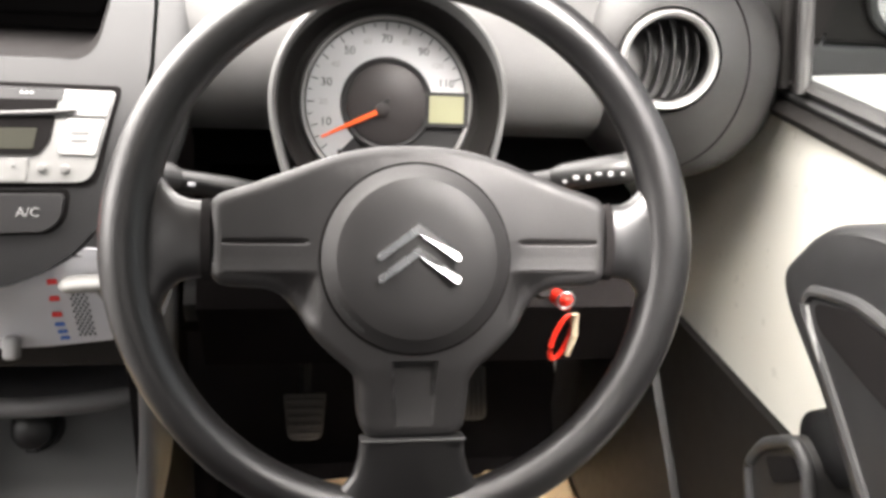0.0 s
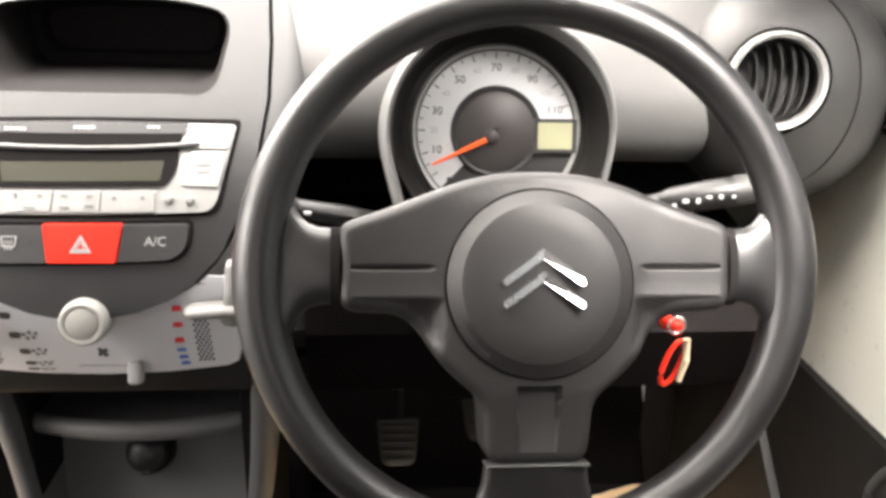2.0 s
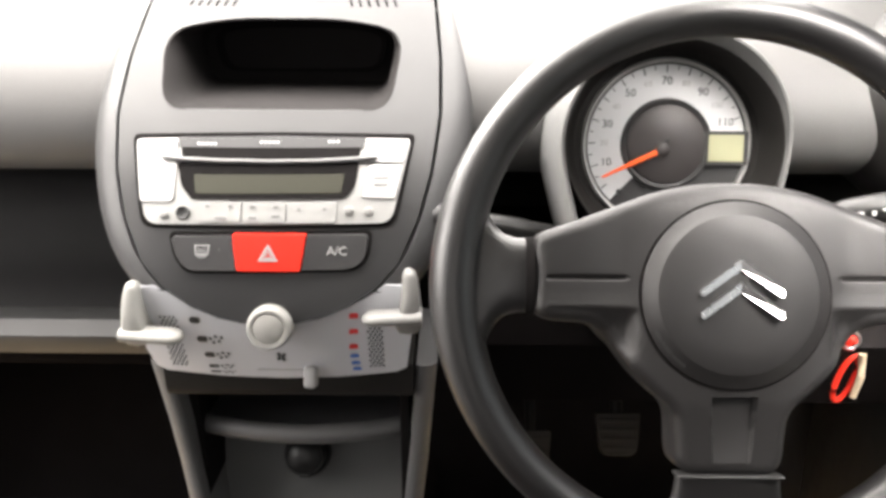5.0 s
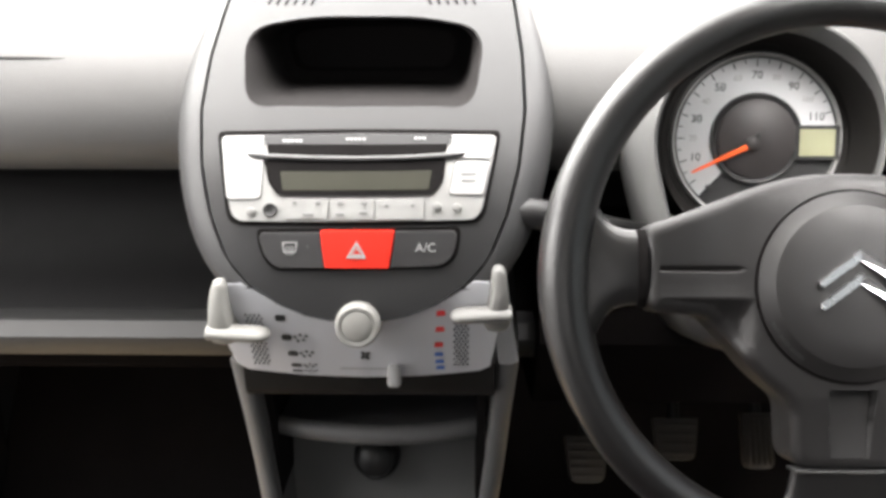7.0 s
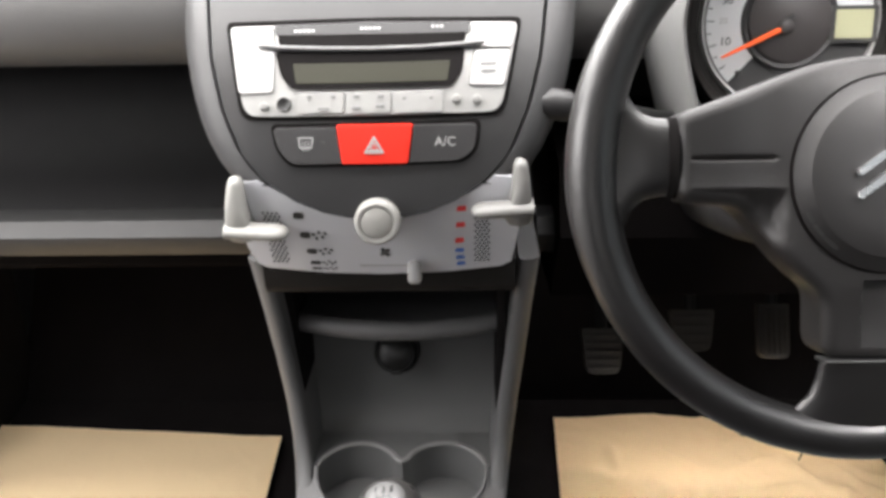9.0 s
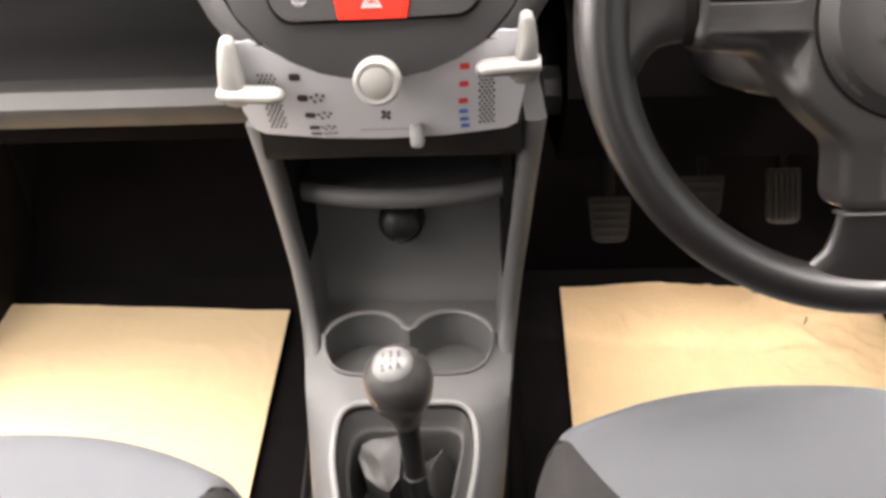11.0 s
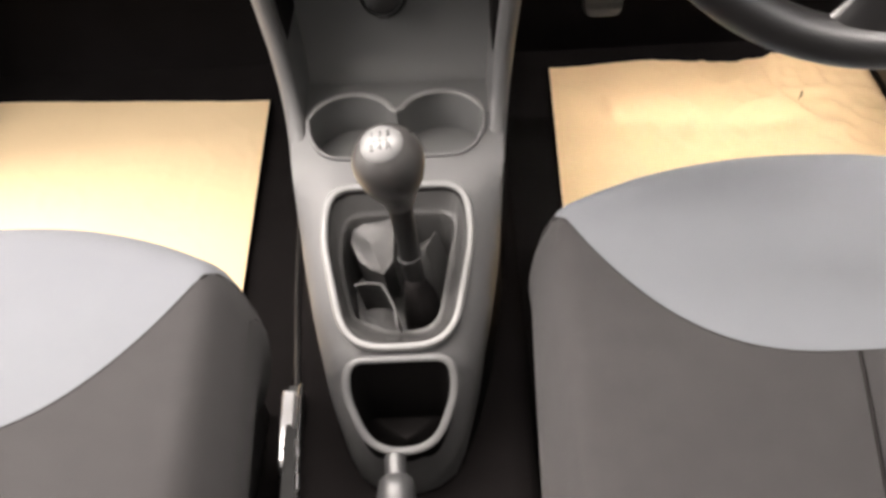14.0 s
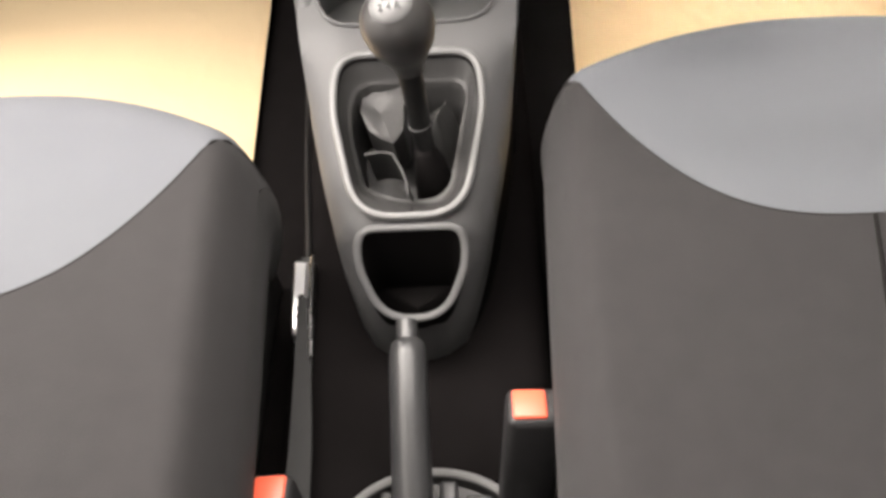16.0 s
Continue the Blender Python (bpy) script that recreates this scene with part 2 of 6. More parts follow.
def panel(outline, place, depth, holes=(), cuts_a=(), cuts_b=(), edge=0.0):
    """A sheet over a 2D outline with holes, laid by place(a, b), with walls that go back by the vector depth and, where edge is given, a chamfered rim."""
    bm = bmesh.new()
    for loop in (outline, *holes):
        vs = [bm.verts.new((a, b, 0)) for a, b in loop]
        for i in range(len(vs)):
            bm.edges.new((vs[i], vs[(i + 1) % len(vs)]))
    bmesh.ops.triangle_fill(bm, use_beauty=True, use_dissolve=False, edges=bm.edges[:])
    for a in cuts_a:
        bmesh.ops.bisect_plane(bm, geom=bm.verts[:] + bm.edges[:] + bm.faces[:], plane_co=(a, 0, 0), plane_no=(1, 0, 0))
    for b in cuts_b:
        bmesh.ops.bisect_plane(bm, geom=bm.verts[:] + bm.edges[:] + bm.faces[:], plane_co=(0, b, 0), plane_no=(0, 1, 0))
    for v in bm.verts:
        v.co = Vector(place(v.co.x, v.co.y))
    rim = [e for e in bm.edges if e.is_boundary]
    if edge > 0:
        back = Vector(depth).normalized()
        c = sum((v.co for v in bm.verts), Vector()) / len(bm.verts)
        got = bmesh.ops.extrude_edge_only(bm, edges=rim)["geom"]
        for v in [g for g in got if isinstance(g, bmesh.types.BMVert)]:
            v.co += back * edge + (v.co - c).normalized() * edge * 0.6
        rim = [g for g in got if isinstance(g, bmesh.types.BMEdge) and g.is_boundary]
    got = bmesh.ops.extrude_edge_only(bm, edges=rim)["geom"]
    for v in [g for g in got if isinstance(g, bmesh.types.BMVert)]:
        v.co += Vector(depth)
    return bm


def lettering(text, size, place_m, thick=0.0002):
    """Raised letters in the built-in font, as a bmesh."""
    cu = bpy.data.curves.new("letters", "FONT")
    cu.body, cu.size, cu.extrude, cu.align_x, cu.align_y = text, size, thick, "CENTER", "CENTER"
    cu.resolution_u = 3
    ob = bpy.data.objects.new("letters", cu)
    me = ob.to_mesh()
    bm = bmesh.new()
    bm.from_mesh(me)
    ob.to_mesh_clear()
    bpy.data.objects.remove(ob)
    bpy.data.curves.remove(cu)
    return move(bm, place_m)


def span(a, b, n):
    return [a + (b - a) * i / n for i in range(n + 1)]


def interp(v, xs, ys):
    return float(np.interp(v, xs, ys))


def smooth_interp(v, xs, ys):
    """Catmull-Rom through (xs, ys)."""
    i = max(0, min(len(xs) - 2, int(np.searchsorted(xs, v)) - 1))
    x0, x1 = xs[i], xs[i + 1]
    t = max(0.0, min(1.0, (v - x0) / (x1 - x0)))
    m0 = (ys[i + 1] - ys[max(0, i - 1)]) / (xs[i + 1] - xs[max(0, i - 1)]) * (x1 - x0)
    j = min(len(xs) - 1, i + 2)
    m1 = (ys[j] - ys[i]) / (xs[j] - xs[i]) * (x1 - x0)
    t2, t3 = t * t, t * t * t
    return (2 * t3 - 3 * t2 + 1) * ys[i] + (t3 - 2 * t2 + t) * m0 + (-2 * t3 + 3 * t2) * ys[i + 1] + (t3 - t2) * m1


def ease(v, a, b):
    t = max(0.0, min(1.0, (v - a) / (b - a)))
    return t * t * (3 - 2 * t)


def inset(loop, d):
    """A closed 2D loop moved inwards by d."""
    area = sum(p[0] * q[1] - q[0] * p[1] for p, q in zip(loop, loop[1:] + loop[:1]))
    out = []
    for i, p in enumerate(loop):
        a, b = loop[i - 1], loop[(i + 1) % len(loop)]
        t = Vector((b[0] - a[0], b[1] - a[1])).normalized() * math.copysign(1.0, area)
        out.append((p[0] - t.y * d, p[1] + t.x * d))
    return out


def padded(outline, height, r, depth, cuts_a=(), cuts_b=(), m=None):
    """A moulded cover over a 2D outline, with a full round of radius r along its edge and sides of the given depth."""
    top = bmesh.new()
    inner = inset(outline, r)
    vs = [top.verts.new((a, b, 0)) for a, b in inner]
    for i in range(len(vs)):
        top.edges.new((vs[i], vs[(i + 1) % len(vs)]))
    bmesh.ops.triangle_fill(top, use_beauty=True, use_dissolve=False, edges=top.edges[:])
    for cs_, no in ((cuts_a, (1, 0, 0)), (cuts_b, (0, 1, 0))):
        for c in cs_:
            bmesh.ops.bisect_plane(top, geom=top.verts[:] + top.edges[:] + top.faces[:], plane_co=(c * no[0], c * no[1], 0), plane_no=no)
    for v in top.verts:
        v.co.z = height(v.co.x, v.co.y)
    rings = []
    for k in range(7):
        th = math.pi / 2 * k / 6
        rings.append([(a, b, height(*q) - r * (1 - math.cos(th))) for (a, b), q in zip(inset(outline, r * (1 - math.sin(th))), inner)])
    rings.append([(a, b, z - depth) for a, b, z in rings[-1]])
    side = loft(rings, caps=False)
    out = join(top, side)
    bmesh.ops.remove_doubles(out, verts=out.verts[:], dist=1e-5)
    return move(out, m) if m is not None else out


# ---------------------------------------------------------------- the car's shell
ground = part("ground", block(-60, 60, -60, 60, -0.35, -0.30), M_ASPHALT)
tagged(ground, "pale concrete ground outside the car", "ground", kind="structure")

floor = part("floor", join(
    block(-0.70, 0.70, -1.3, 1.42, -0.03, 0.0),
    block(-0.125, 0.125, -0.6, 1.42, 0.0, 0.085, 0.03)), M_CARPET)
tagged(floor, "black carpeted car floor with a raised tunnel", "floor", kind="structure")
toe = [(1.40, 0.0), (1.62, 0.30), (1.62, 0.80), (1.66, 0.80), (1.66, -0.03), (1.40, -0.03)]
firewall = part("wall_front", loft([[(x, y, z) for y, z in toe] for x in span(-0.70, 0.70, 4)]), M_CARPET)
tagged(firewall, "black carpeted footwell bulkhead under the dashboard", "wall", kind="structure")
rear = part("wall_rear", block(-0.70, 0.70, -1.36, -1.32, -0.03, 0.82), M_CARPET)
tagged(rear, "black rear wall of the cabin", "wall", kind="structure")
roof = part("ceiling", loft([[(x, y, z + 0.05 * (1 - (x / 0.62) ** 2)) for y, z in [(-1.3, 1.16), (-0.9, 1.23), (0.0, 1.25), (0.62, 1.21), (0.62, 1.24), (0.0, 1.28), (-0.9, 1.26), (-1.3, 1.19)]] for x in span(-0.62, 0.62, 12)]), M_LINER)
tagged(roof, "pale grey fabric headliner", "ceiling", kind="structure")


def side_wall(sgn, name, label):
    """The body side under and over the window opening."""
    w = sgn
    low = [(-1.32, -0.03), (1.60, -0.03), (1.60, 0.70), (0.92, 0.715), (-1.32, 0.74)]
    if sgn < 0:   # the passenger door stands open: sill, front and rear posts only
        low = [(-1.32, -0.03), (1.60, -0.03), (1.60, 0.70), (1.16, 0.715), (1.14, 0.08), (-0.30, 0.05), (-0.33, 0.72), (-1.32, 0.74)]
    wall = part(name, loft([[(w * x, y, z) for y, z in low] for x in (0.70, 0.745)]), M_DOOR if sgn > 0 else M_BLACK)
    tagged(wall, label, "door", kind="structure")
    pil = [Vector((w * 0.69, 1.36, 0.80)), Vector((w * 0.66, 1.02, 1.00)), Vector((w * 0.62, 0.62, 1.23))]
    part("pillar", tube(pil, 0.035, 10), M_PILLAR, wall, "black windscreen pillar")
    part("pillar", tube([(w * 0.69, -0.32, 0.70), (w * 0.62, -0.42, 1.24)], 0.05, 10), M_BLACK, wall, "black centre pillar")
    part("roof_rail", tube([(w * 0.62, y, 1.235) for y in span(-1.3, 0.62, 4)], 0.03, 8), M_LINER, wall)
    if sgn > 0:
        def strip(y0, y1, z0, z1, x0, bulge):
            """A rounded length of moulding along the door top, falling slightly to the rear."""
            sec = ((0.70, z0), (x0 + 0.004, z0), (x0, z0 + 0.25 * (z1 - z0)), (x0 - bulge, (z0 + z1) / 2), (x0, z1 - 0.25 * (z1 - z0)), (x0 + 0.004, z1), (0.70, z1))
            return loft([[(x, y, z + 0.055 * (y - 0.85)) for x, z in sec] for y in span(y0, y1, 10)])
        part("window_seal", strip(-1.3, 0.945, 0.7035, 0.7205, 0.684, 0.004), M_PILLAR, wall, "black lower window seal along the door top")
        part("glass_channel", strip(-1.3, 0.935, 0.7210, 0.7315, 0.690, 0.001), M_FLANK, wall, "grey channel between the window seals")
        part("window_seal", strip(-1.3, 0.925, 0.7320, 0.7450, 0.687, 0.003), M_VENT, wall, "dark upper window seal")
        for dy, rr, xx, mm, lb in ((0.012, 0.0075, 0.686, M_PILLAR, "dark grey upright window frame"), (-0.003, 0.0055, 0.6895, M_HOLE, "black glass run in the upright"), (-0.0155, 0.0072, 0.687, M_VENT, "grey inner upright of the window")):
            part("door_frame", tube([(xx, 0.896 + dy, 0.735), (xx, 0.908 + dy, 0.775), (xx, 0.920 + dy, 0.815), (xx - 0.006, 0.925 + dy, 0.90), (xx - 0.02, 0.87 + dy, 1.03), (xx - 0.035, 0.80 + dy, 1.13)], rr, 10), mm, wall, lb)
        part("quarter_trim", loft([[(x, y, z) for y, z in rounded([(0.925, 0.736), (1.20, 0.742), (1.24, 0.86), (1.02, 0.99), (0.945, 0.98)], 0.02)] for x in (0.690, 0.704)]), M_VENT, wall, "dark trim panel in front of the window")
        part("trim_clip", box(0.008, 0.016, 0.014, 0.002, Matrix.Translation((0.686, 0.938, 0.752))), M_FLANK, wall, "small grey clip at the window's foot")
    return wall


door_right = side_wall(1, "door_1", "cream painted driver's door with black window seal")
door_left = side_wall(-1, "door_2", "black trimmed body side with the passenger doorway open")
# black lining of the footwell below the painted metal
for w, ob in ((1, door_right), (-1, door_left)):
    lining = [(0.70, 0.30), (0.70, 0.40), (0.76, 0.434), (1.06, 0.436), (1.20, 0.50), (1.45, 0.52), (1.45, -0.0), (0.70, -0.0)] if w > 0 else [(1.11, 0.0), (1.11, 0.71), (1.45, 0.70), (1.45, 0.0)]
    part("kick_panel", loft([[(w * x, y, z) for y, z in lining] for x in ((0.688, 0.699) if w > 0 else (0.692, 0.752))]), M_PILLAR, ob, "black carpeted kick panel")
part("sill_trim", block(-0.75, -0.692, -0.28, 1.12, -0.002, 0.085, 0.006), M_BLACK, door_left, "black sill trim")
# grey post trim in front of the door, its rear edge on the slant
post = rounded([(0.80, 0.03), (0.86, 0.15), (0.956, 0.247), (1.054, 0.343), (1.105, 0.42), (1.13, 0.50), (1.30, 0.50), (1.30, 0.03)], 0.03)
part("post_trim", loft([[(x, 1.08 + (y - 1.08) * k, 0.28 + (z - 0.28) * k) for y, z in post] for x, k in ((0.689, 1.0), (0.682, 0.995), (0.678, 0.97))]), M_BLACK, door_right, "dark grey plastic post trim beside the footwell", smooth=60)
# moulded door pocket on the driver's side
pk = [(0.10, 0.30), (0.10, 0.69), (0.60, 0.685), (0.70, 0.674), (0.745, 0.655), (0.783, 0.605), (0.765, 0.585), (0.703, 0.545), (0.644, 0.497), (0.55, 0.40), (0.40, 0.30)]
pocket = part("door_pocket", loft([[(x, 0.45 + (y - 0.45) * k, 0.55 + (z - 0.55) * k) for y, z in rounded(pk, 0.02)] for x, k in ((0.70, 1.03), (0.652, 1.02), (0.642, 1.0), (0.638, 0.975))]), M_POD, door_right, "dark grey moulded door pocket")
part("pocket_rim", tube([(0.638, y, z) for y, z in rounded([(0.30, 0.38), (0.30, 0.60), (0.68, 0.625), (0.735, 0.61), (0.74, 0.595), (0.69, 0.558), (0.60, 0.485), (0.48, 0.39)], 0.02)], 0.005, 8, True), M_FLANK, door_right, "grey rim of the pocket")
part("pocket_recess", loft([[(x, y, z) for y, z in rounded([(0.31, 0.39), (0.31, 0.595), (0.68, 0.62), (0.728, 0.606), (0.735, 0.595), (0.69, 0.563), (0.60, 0.49), (0.48, 0.40)], 0.02)] for x in (0.6395, 0.6365)]), M_POD, door_right)
# Thin black panel stands in for shade at the top of the recess.
part("pocket_shade", loft([[(x, y, z) for y, z in rounded([(0.55, 0.612), (0.68, 0.6175), (0.725, 0.604), (0.712, 0.588), (0.66, 0.578), (0.55, 0.560)], 0.012)] for x in (0.6375, 0.6345)]), M_HOLE, door_right, "black panel for the shade under the pocket's top")
# Pale strip paints the highlight along the inner edge.
part("pocket_highlight", tube([(0.636, 0.733, 0.598), (0.635, 0.722, 0.585), (0.635, 0.700, 0.566)], [0.0015, 0.0026, 0.0018], 8), M_RING, door_right, "pale strip for the highlight on the pocket's inner edge")
holder = rounded([(0.772, 0.428), (0.757, 0.460), (0.714, 0.492), (0.690, 0.480), (0.655, 0.400), (0.735, 0.360)], [0.012, 0.014, 0.016, 0.014, 0.03, 0.03], 6)
door_holder = part("door_holder", loft([[(x, 0.712 + (y - 0.712) * k, 0.43 + (z - 0.43) * k) for y, z in holder] for x, k in ((0.70, 1.05), (0.655, 1.03), (0.644, 1.0), (0.640, 0.94))]), M_VENT, door_right, "dark grey moulded holder on the door")
part("holder_rim", tube([(0.6405, 0.712 + (y - 0.712) * 0.93, 0.43 + (z - 0.43) * 0.93) for y, z in holder], 0.0058, 10, True), M_FLANK, door_holder, "grey rounded rim of the holder")
part("holder_slot", loft([[(x, y, z) for y, z in rounded([(0.744, 0.452), (0.712, 0.474), (0.694, 0.464), (0.726, 0.438)], 0.006)] for x in (0.6415, 0.6375)]), M_HOLE, door_holder, "black opening in the holder")
dome = Matrix.Translation((0.672, 0.705, 0.485)) @ Matrix.Diagonal((1, 1.25, 0.9, 1)) @ pose(0, 0, 0, 0, -90, 0)
part("speaker_cover", lathe([(0.0, 0.022), (0.018, 0.019), (0.030, 0.010), (0.035, -0.03)], 32, dome), M_DASH_LOW, door_right, "dark domed speaker cover")


def pane(name, pts, label):
    n = (Vector(pts[1]) - Vector(pts[0])).cross(Vector(pts[3]) - Vector(pts[0])).normalized() * 0.004
    ob = part(name, loft([[Vector(p) for p in pts], [Vector(p) + n for p in pts]]), M_GLASS, smooth=0)
    ob.visible_shadow = False
    return tagged(ob, label, "window", kind="structure")


pane("window_1", [(-0.66, 1.40, 0.80), (0.66, 1.40, 0.80), (0.58, 0.64, 1.22), (-0.58, 0.64, 1.22)], "clear raked windscreen")
pane("window_2", [(0.70, 0.90, 0.74), (0.70, -1.25, 0.74), (0.62, -1.2, 1.22), (0.62, 0.62, 1.22)], "clear driver's side window")

# outside mirror
mirror = thing("wing_mirror", (0.80, 1.0, 0.735), "brown-black wing mirror outside the driver's window", "mirror")
part("arm", loft([[(x, y, z) for y, z in rounded([(0.985, z0), (1.03, z0), (1.03, z1), (0.985, z1)], 0.008)] for x, z0, z1 in ((0.702, 0.733, 0.770), (0.76, 0.735, 0.768), (0.86, 0.741, 0.768), (0.92, 0.748, 0.768))]), M_FLANK, mirror, "grey mirror foot")
shell = rounded([(0.742, 0.771), (0.900, 0.771), (0.935, 0.82), (0.925, 0.90), (0.748, 0.905)], [0.012, 0.05, 0.04, 0.03, 0.02])
part("housing", loft([[(0.84 + (x - 0.84) * k, y, 0.84 + (z - 0.84) * k) for x, z in shell] for y, k in ((0.992, 0.97), (0.988, 1.0), (1.03, 1.0), (1.07, 0.9), (1.09, 0.6))]), M_PILLAR, mirror, "dark brown mirror housing")
glass_edge = rounded([(0.808, 0.782), (0.895, 0.782), (0.922, 0.825), (0.914, 0.892), (0.800, 0.896)], [0.045, 0.03, 0.03, 0.02, 0.02])
part("mirror_rim", tube([(x, 0.9865, z) for x, z in glass_edge], 0.0055, 8, True), M_FLANK, mirror, "grey rim round the glass")
part("mirror_glass", loft([[(x, y, z) for x, z in glass_edge] for y in (0.9855, 0.9895)]), M_CHROME, mirror, "bright mirror glass")

# ---------------------------------------------------------------- dashboard
dashboard = thing("dashboard", (0, 1.2, 0.48), "grey grained plastic dashboard with a dark open shelf", "dashboard")


def dash_profile(drop=0.0):
    """Closed section: top, rolled front edge, open shelf, shelf lip."""
    top = [(1.42, 0.845), (1.25, 0.856), (1.10, 0.854), (1.03, 0.842)]
    roll = [(0.985, 0.825), (0.955, 0.803), (0.929, 0.775), (0.914, 0.745), (0.912, 0.718), (0.923, 0.694), (0.946, 0.677), (0.975, 0.668)]
    shelf = [(1.08, 0.662), (1.11, 0.64), (1.115, 0.58), (1.09, 0.545), (1.0, 0.524), (0.962, 0.524)]
    lip = [(0.955, 0.5185), (0.946, 0.509), (0.943, 0.5055), (0.9435, 0.502), (0.949, 0.490), (0.956, 0.481), (0.965, 0.478), (0.985, 0.478)]
    back = [(1.10, 0.47), (1.42, 0.50)]
    return top, roll + [(1.0, 0.664)], shelf, lip, back


tp, rl, sh, lp, bk = dash_profile()


def fine(pts, n=4):
    """Catmull-Rom through section points."""
    q = [Vector(p) for p in pts]
    out = []
    for i in range(len(q) - 1):
        a, b, c, d = q[max(0, i - 1)], q[i], q[i + 1], q[min(len(q) - 1, i + 2)]
        for k in range(n):
            t = k / n
            v = 0.5 * (2 * b + (c - a) * t + (2 * a - 5 * b + 4 * c - d) * t * t + (3 * b - a - 3 * c + d) * t ** 3)
            out.append((v.x, v.y))
    return out + [tuple(q[-1])]

for x0, x1, nm in ((-0.70, -0.128, "upper_roll"), (0.138, 0.60, "upper_roll"), (0.60, 0.70, "end_cover")):
    end = x0 > 0.5
    sec = [(y + (0.10 if end and y < 1.3 else 0.0), z) for y, z in fine(tp + rl) + [(1.42, 0.664)]]
    part(nm, loft([[(x, y, z) for y, z in sec] for x in span(x0, x1, 10)]), M_PILLAR if end else M_DASH, dashboard, "dark end of the dashboard" if end else "grey grained padded top roll", smooth=60)
    if end:
        continue
    # Shelf skin: its darkness is in the base colour, in place of shade.
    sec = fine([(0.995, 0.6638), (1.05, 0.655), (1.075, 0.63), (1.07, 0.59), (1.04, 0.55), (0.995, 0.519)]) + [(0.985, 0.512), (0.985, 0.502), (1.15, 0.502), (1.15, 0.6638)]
    part("shelf", loft([[(x, y, z) for y, z in sec] for x in (x0, x1)]), M_DASH_LOW, dashboard, "open shelf under the roll, shade put in its colour", smooth=50)
    sec = [(0.982, 0.5205), (0.962, 0.5205)] + lp + [(1.08, 0.49), (1.08, 0.50), (0.985, 0.510)]
    part("shelf_lip", loft([[(x, y, z) for y, z in sec] for x in span(x0, min(x1, 0.50), 6)]), M_SHELFLIP, dashboard, "grey rounded lip of the shelf", smooth=28)
part("under_panel", block(-0.70, 0.70, 1.09, 1.42, 0.40, 0.486, 0.01), M_CARPET, dashboard)
part("airbag_seam", tube([(x, 0.9305 - 0.0012 * u, 0.777 + 0.0012 * u) for x, u in ((-0.69, 1.0), (-0.45, 1.0), (-0.36, 0.8), (-0.30, 0.4), (-0.255, -1.0))], 0.0011, 6), M_VENT, dashboard, "thin seam of the airbag cover")
# slots of the windscreen demister
for i in range(16):
    x = -0.085 + i * 0.0115
    part("demister_slot", box(0.006, 0.03, 0.002, 0.0006, Matrix.Translation((x, 1.06, 0.8525)), 1), M_BLACK, dashboard)

# ---------------------------------------------------------------- centre pod
pod = thing("centre_stack", (0, 0.90, 0.53), "grey plastic centre stack with storage slot", "console")
CX = 0.0


def pod_y(z):
    u = max(0.0, z - 0.585)
    return 0.787 + 0.14 * u + 2.4 * u * u


def face(off=0.0):
    return lambda a, b: (CX + a, pod_y(b) + 0.45 * a * a - off, b)


WI_Z = [0.587, 0.5885, 0.592, 0.6005, 0.614, 0.633, 0.665, 0.70, 0.74, 0.78, 0.82, 0.845]
WI_X = [0.0, 0.022, 0.040, 0.062, 0.083, 0.101, 0.116, 0.126, 0.132, 0.1315, 0.127, 0.123]


def wi(z):
    return interp(z, WI_Z, WI_X)


zs = WI_Z[1:-1] + [0.836]
right_edge = [(wi(z), z) for z in zs]
outline = [(0.0, 0.5868)] + right_edge + [(-a, b) for a, b in reversed(right_edge)]
slot_out = rounded([(-0.107, 0.8015), (-0.053, 0.8118), (0.048, 0.8118), (0.102, 0.8015), (0.0915, 0.7435), (-0.0965, 0.7435)], [0.022, 0.03, 0.03, 0.022, 0.018, 0.018])
part("fascia", panel(outline, face(), (0, 0.02, 0), [slot_out], span(-0.12, 0.12, 8), span(0.60, 0.83, 16)), M_POD, pod, "smooth mid-grey fascia")
# storage slot: walls run in to a dark back
slot_in = [(a * 0.93, 0.778 + (b - 0.778) * 0.9) for a, b in slot_out]
slot_edge = [(a * 0.986, 0.778 + (b - 0.778) * 0.965) for a, b in slot_out]
sl = bmesh.new()
rows = []
for k, (lp_, dy) in enumerate((([(a * 1.004, 0.778 + (b - 0.778) * 1.012) for a, b in slot_out], -0.0004), (slot_edge, 0.0016), (slot_in, 0.03), (slot_in, 0.13))):
    rows.append([sl.verts.new((CX + a, pod_y(b) + 0.45 * a * a + dy if k < 3 else 1.02, b)) for a, b in lp_])
for a, b in zip(rows, rows[1:]):
    for i in range(len(a)):
        sl.faces.new((a[i], a[(i + 1) % len(a)], b[(i + 1) % len(a)], b[i]))
sl.faces.new(rows[-1])
slot = part("storage_slot", sl, M_SLOT, pod, "deep dark storage slot")
slot_frame = [(a * 0.82, 0.778 + (b - 0.774) * 0.66) for a, b in slot_out]
part("slot_liner", panel(slot_frame, lambda a, b: (CX + a, 1.012, b), (0, 0.006, 0), [[(a * 0.93, 0.778 + (b - 0.778) * 0.86) for a, b in slot_frame]]), M_HOLE, slot, "raised rim on the slot's back wall")

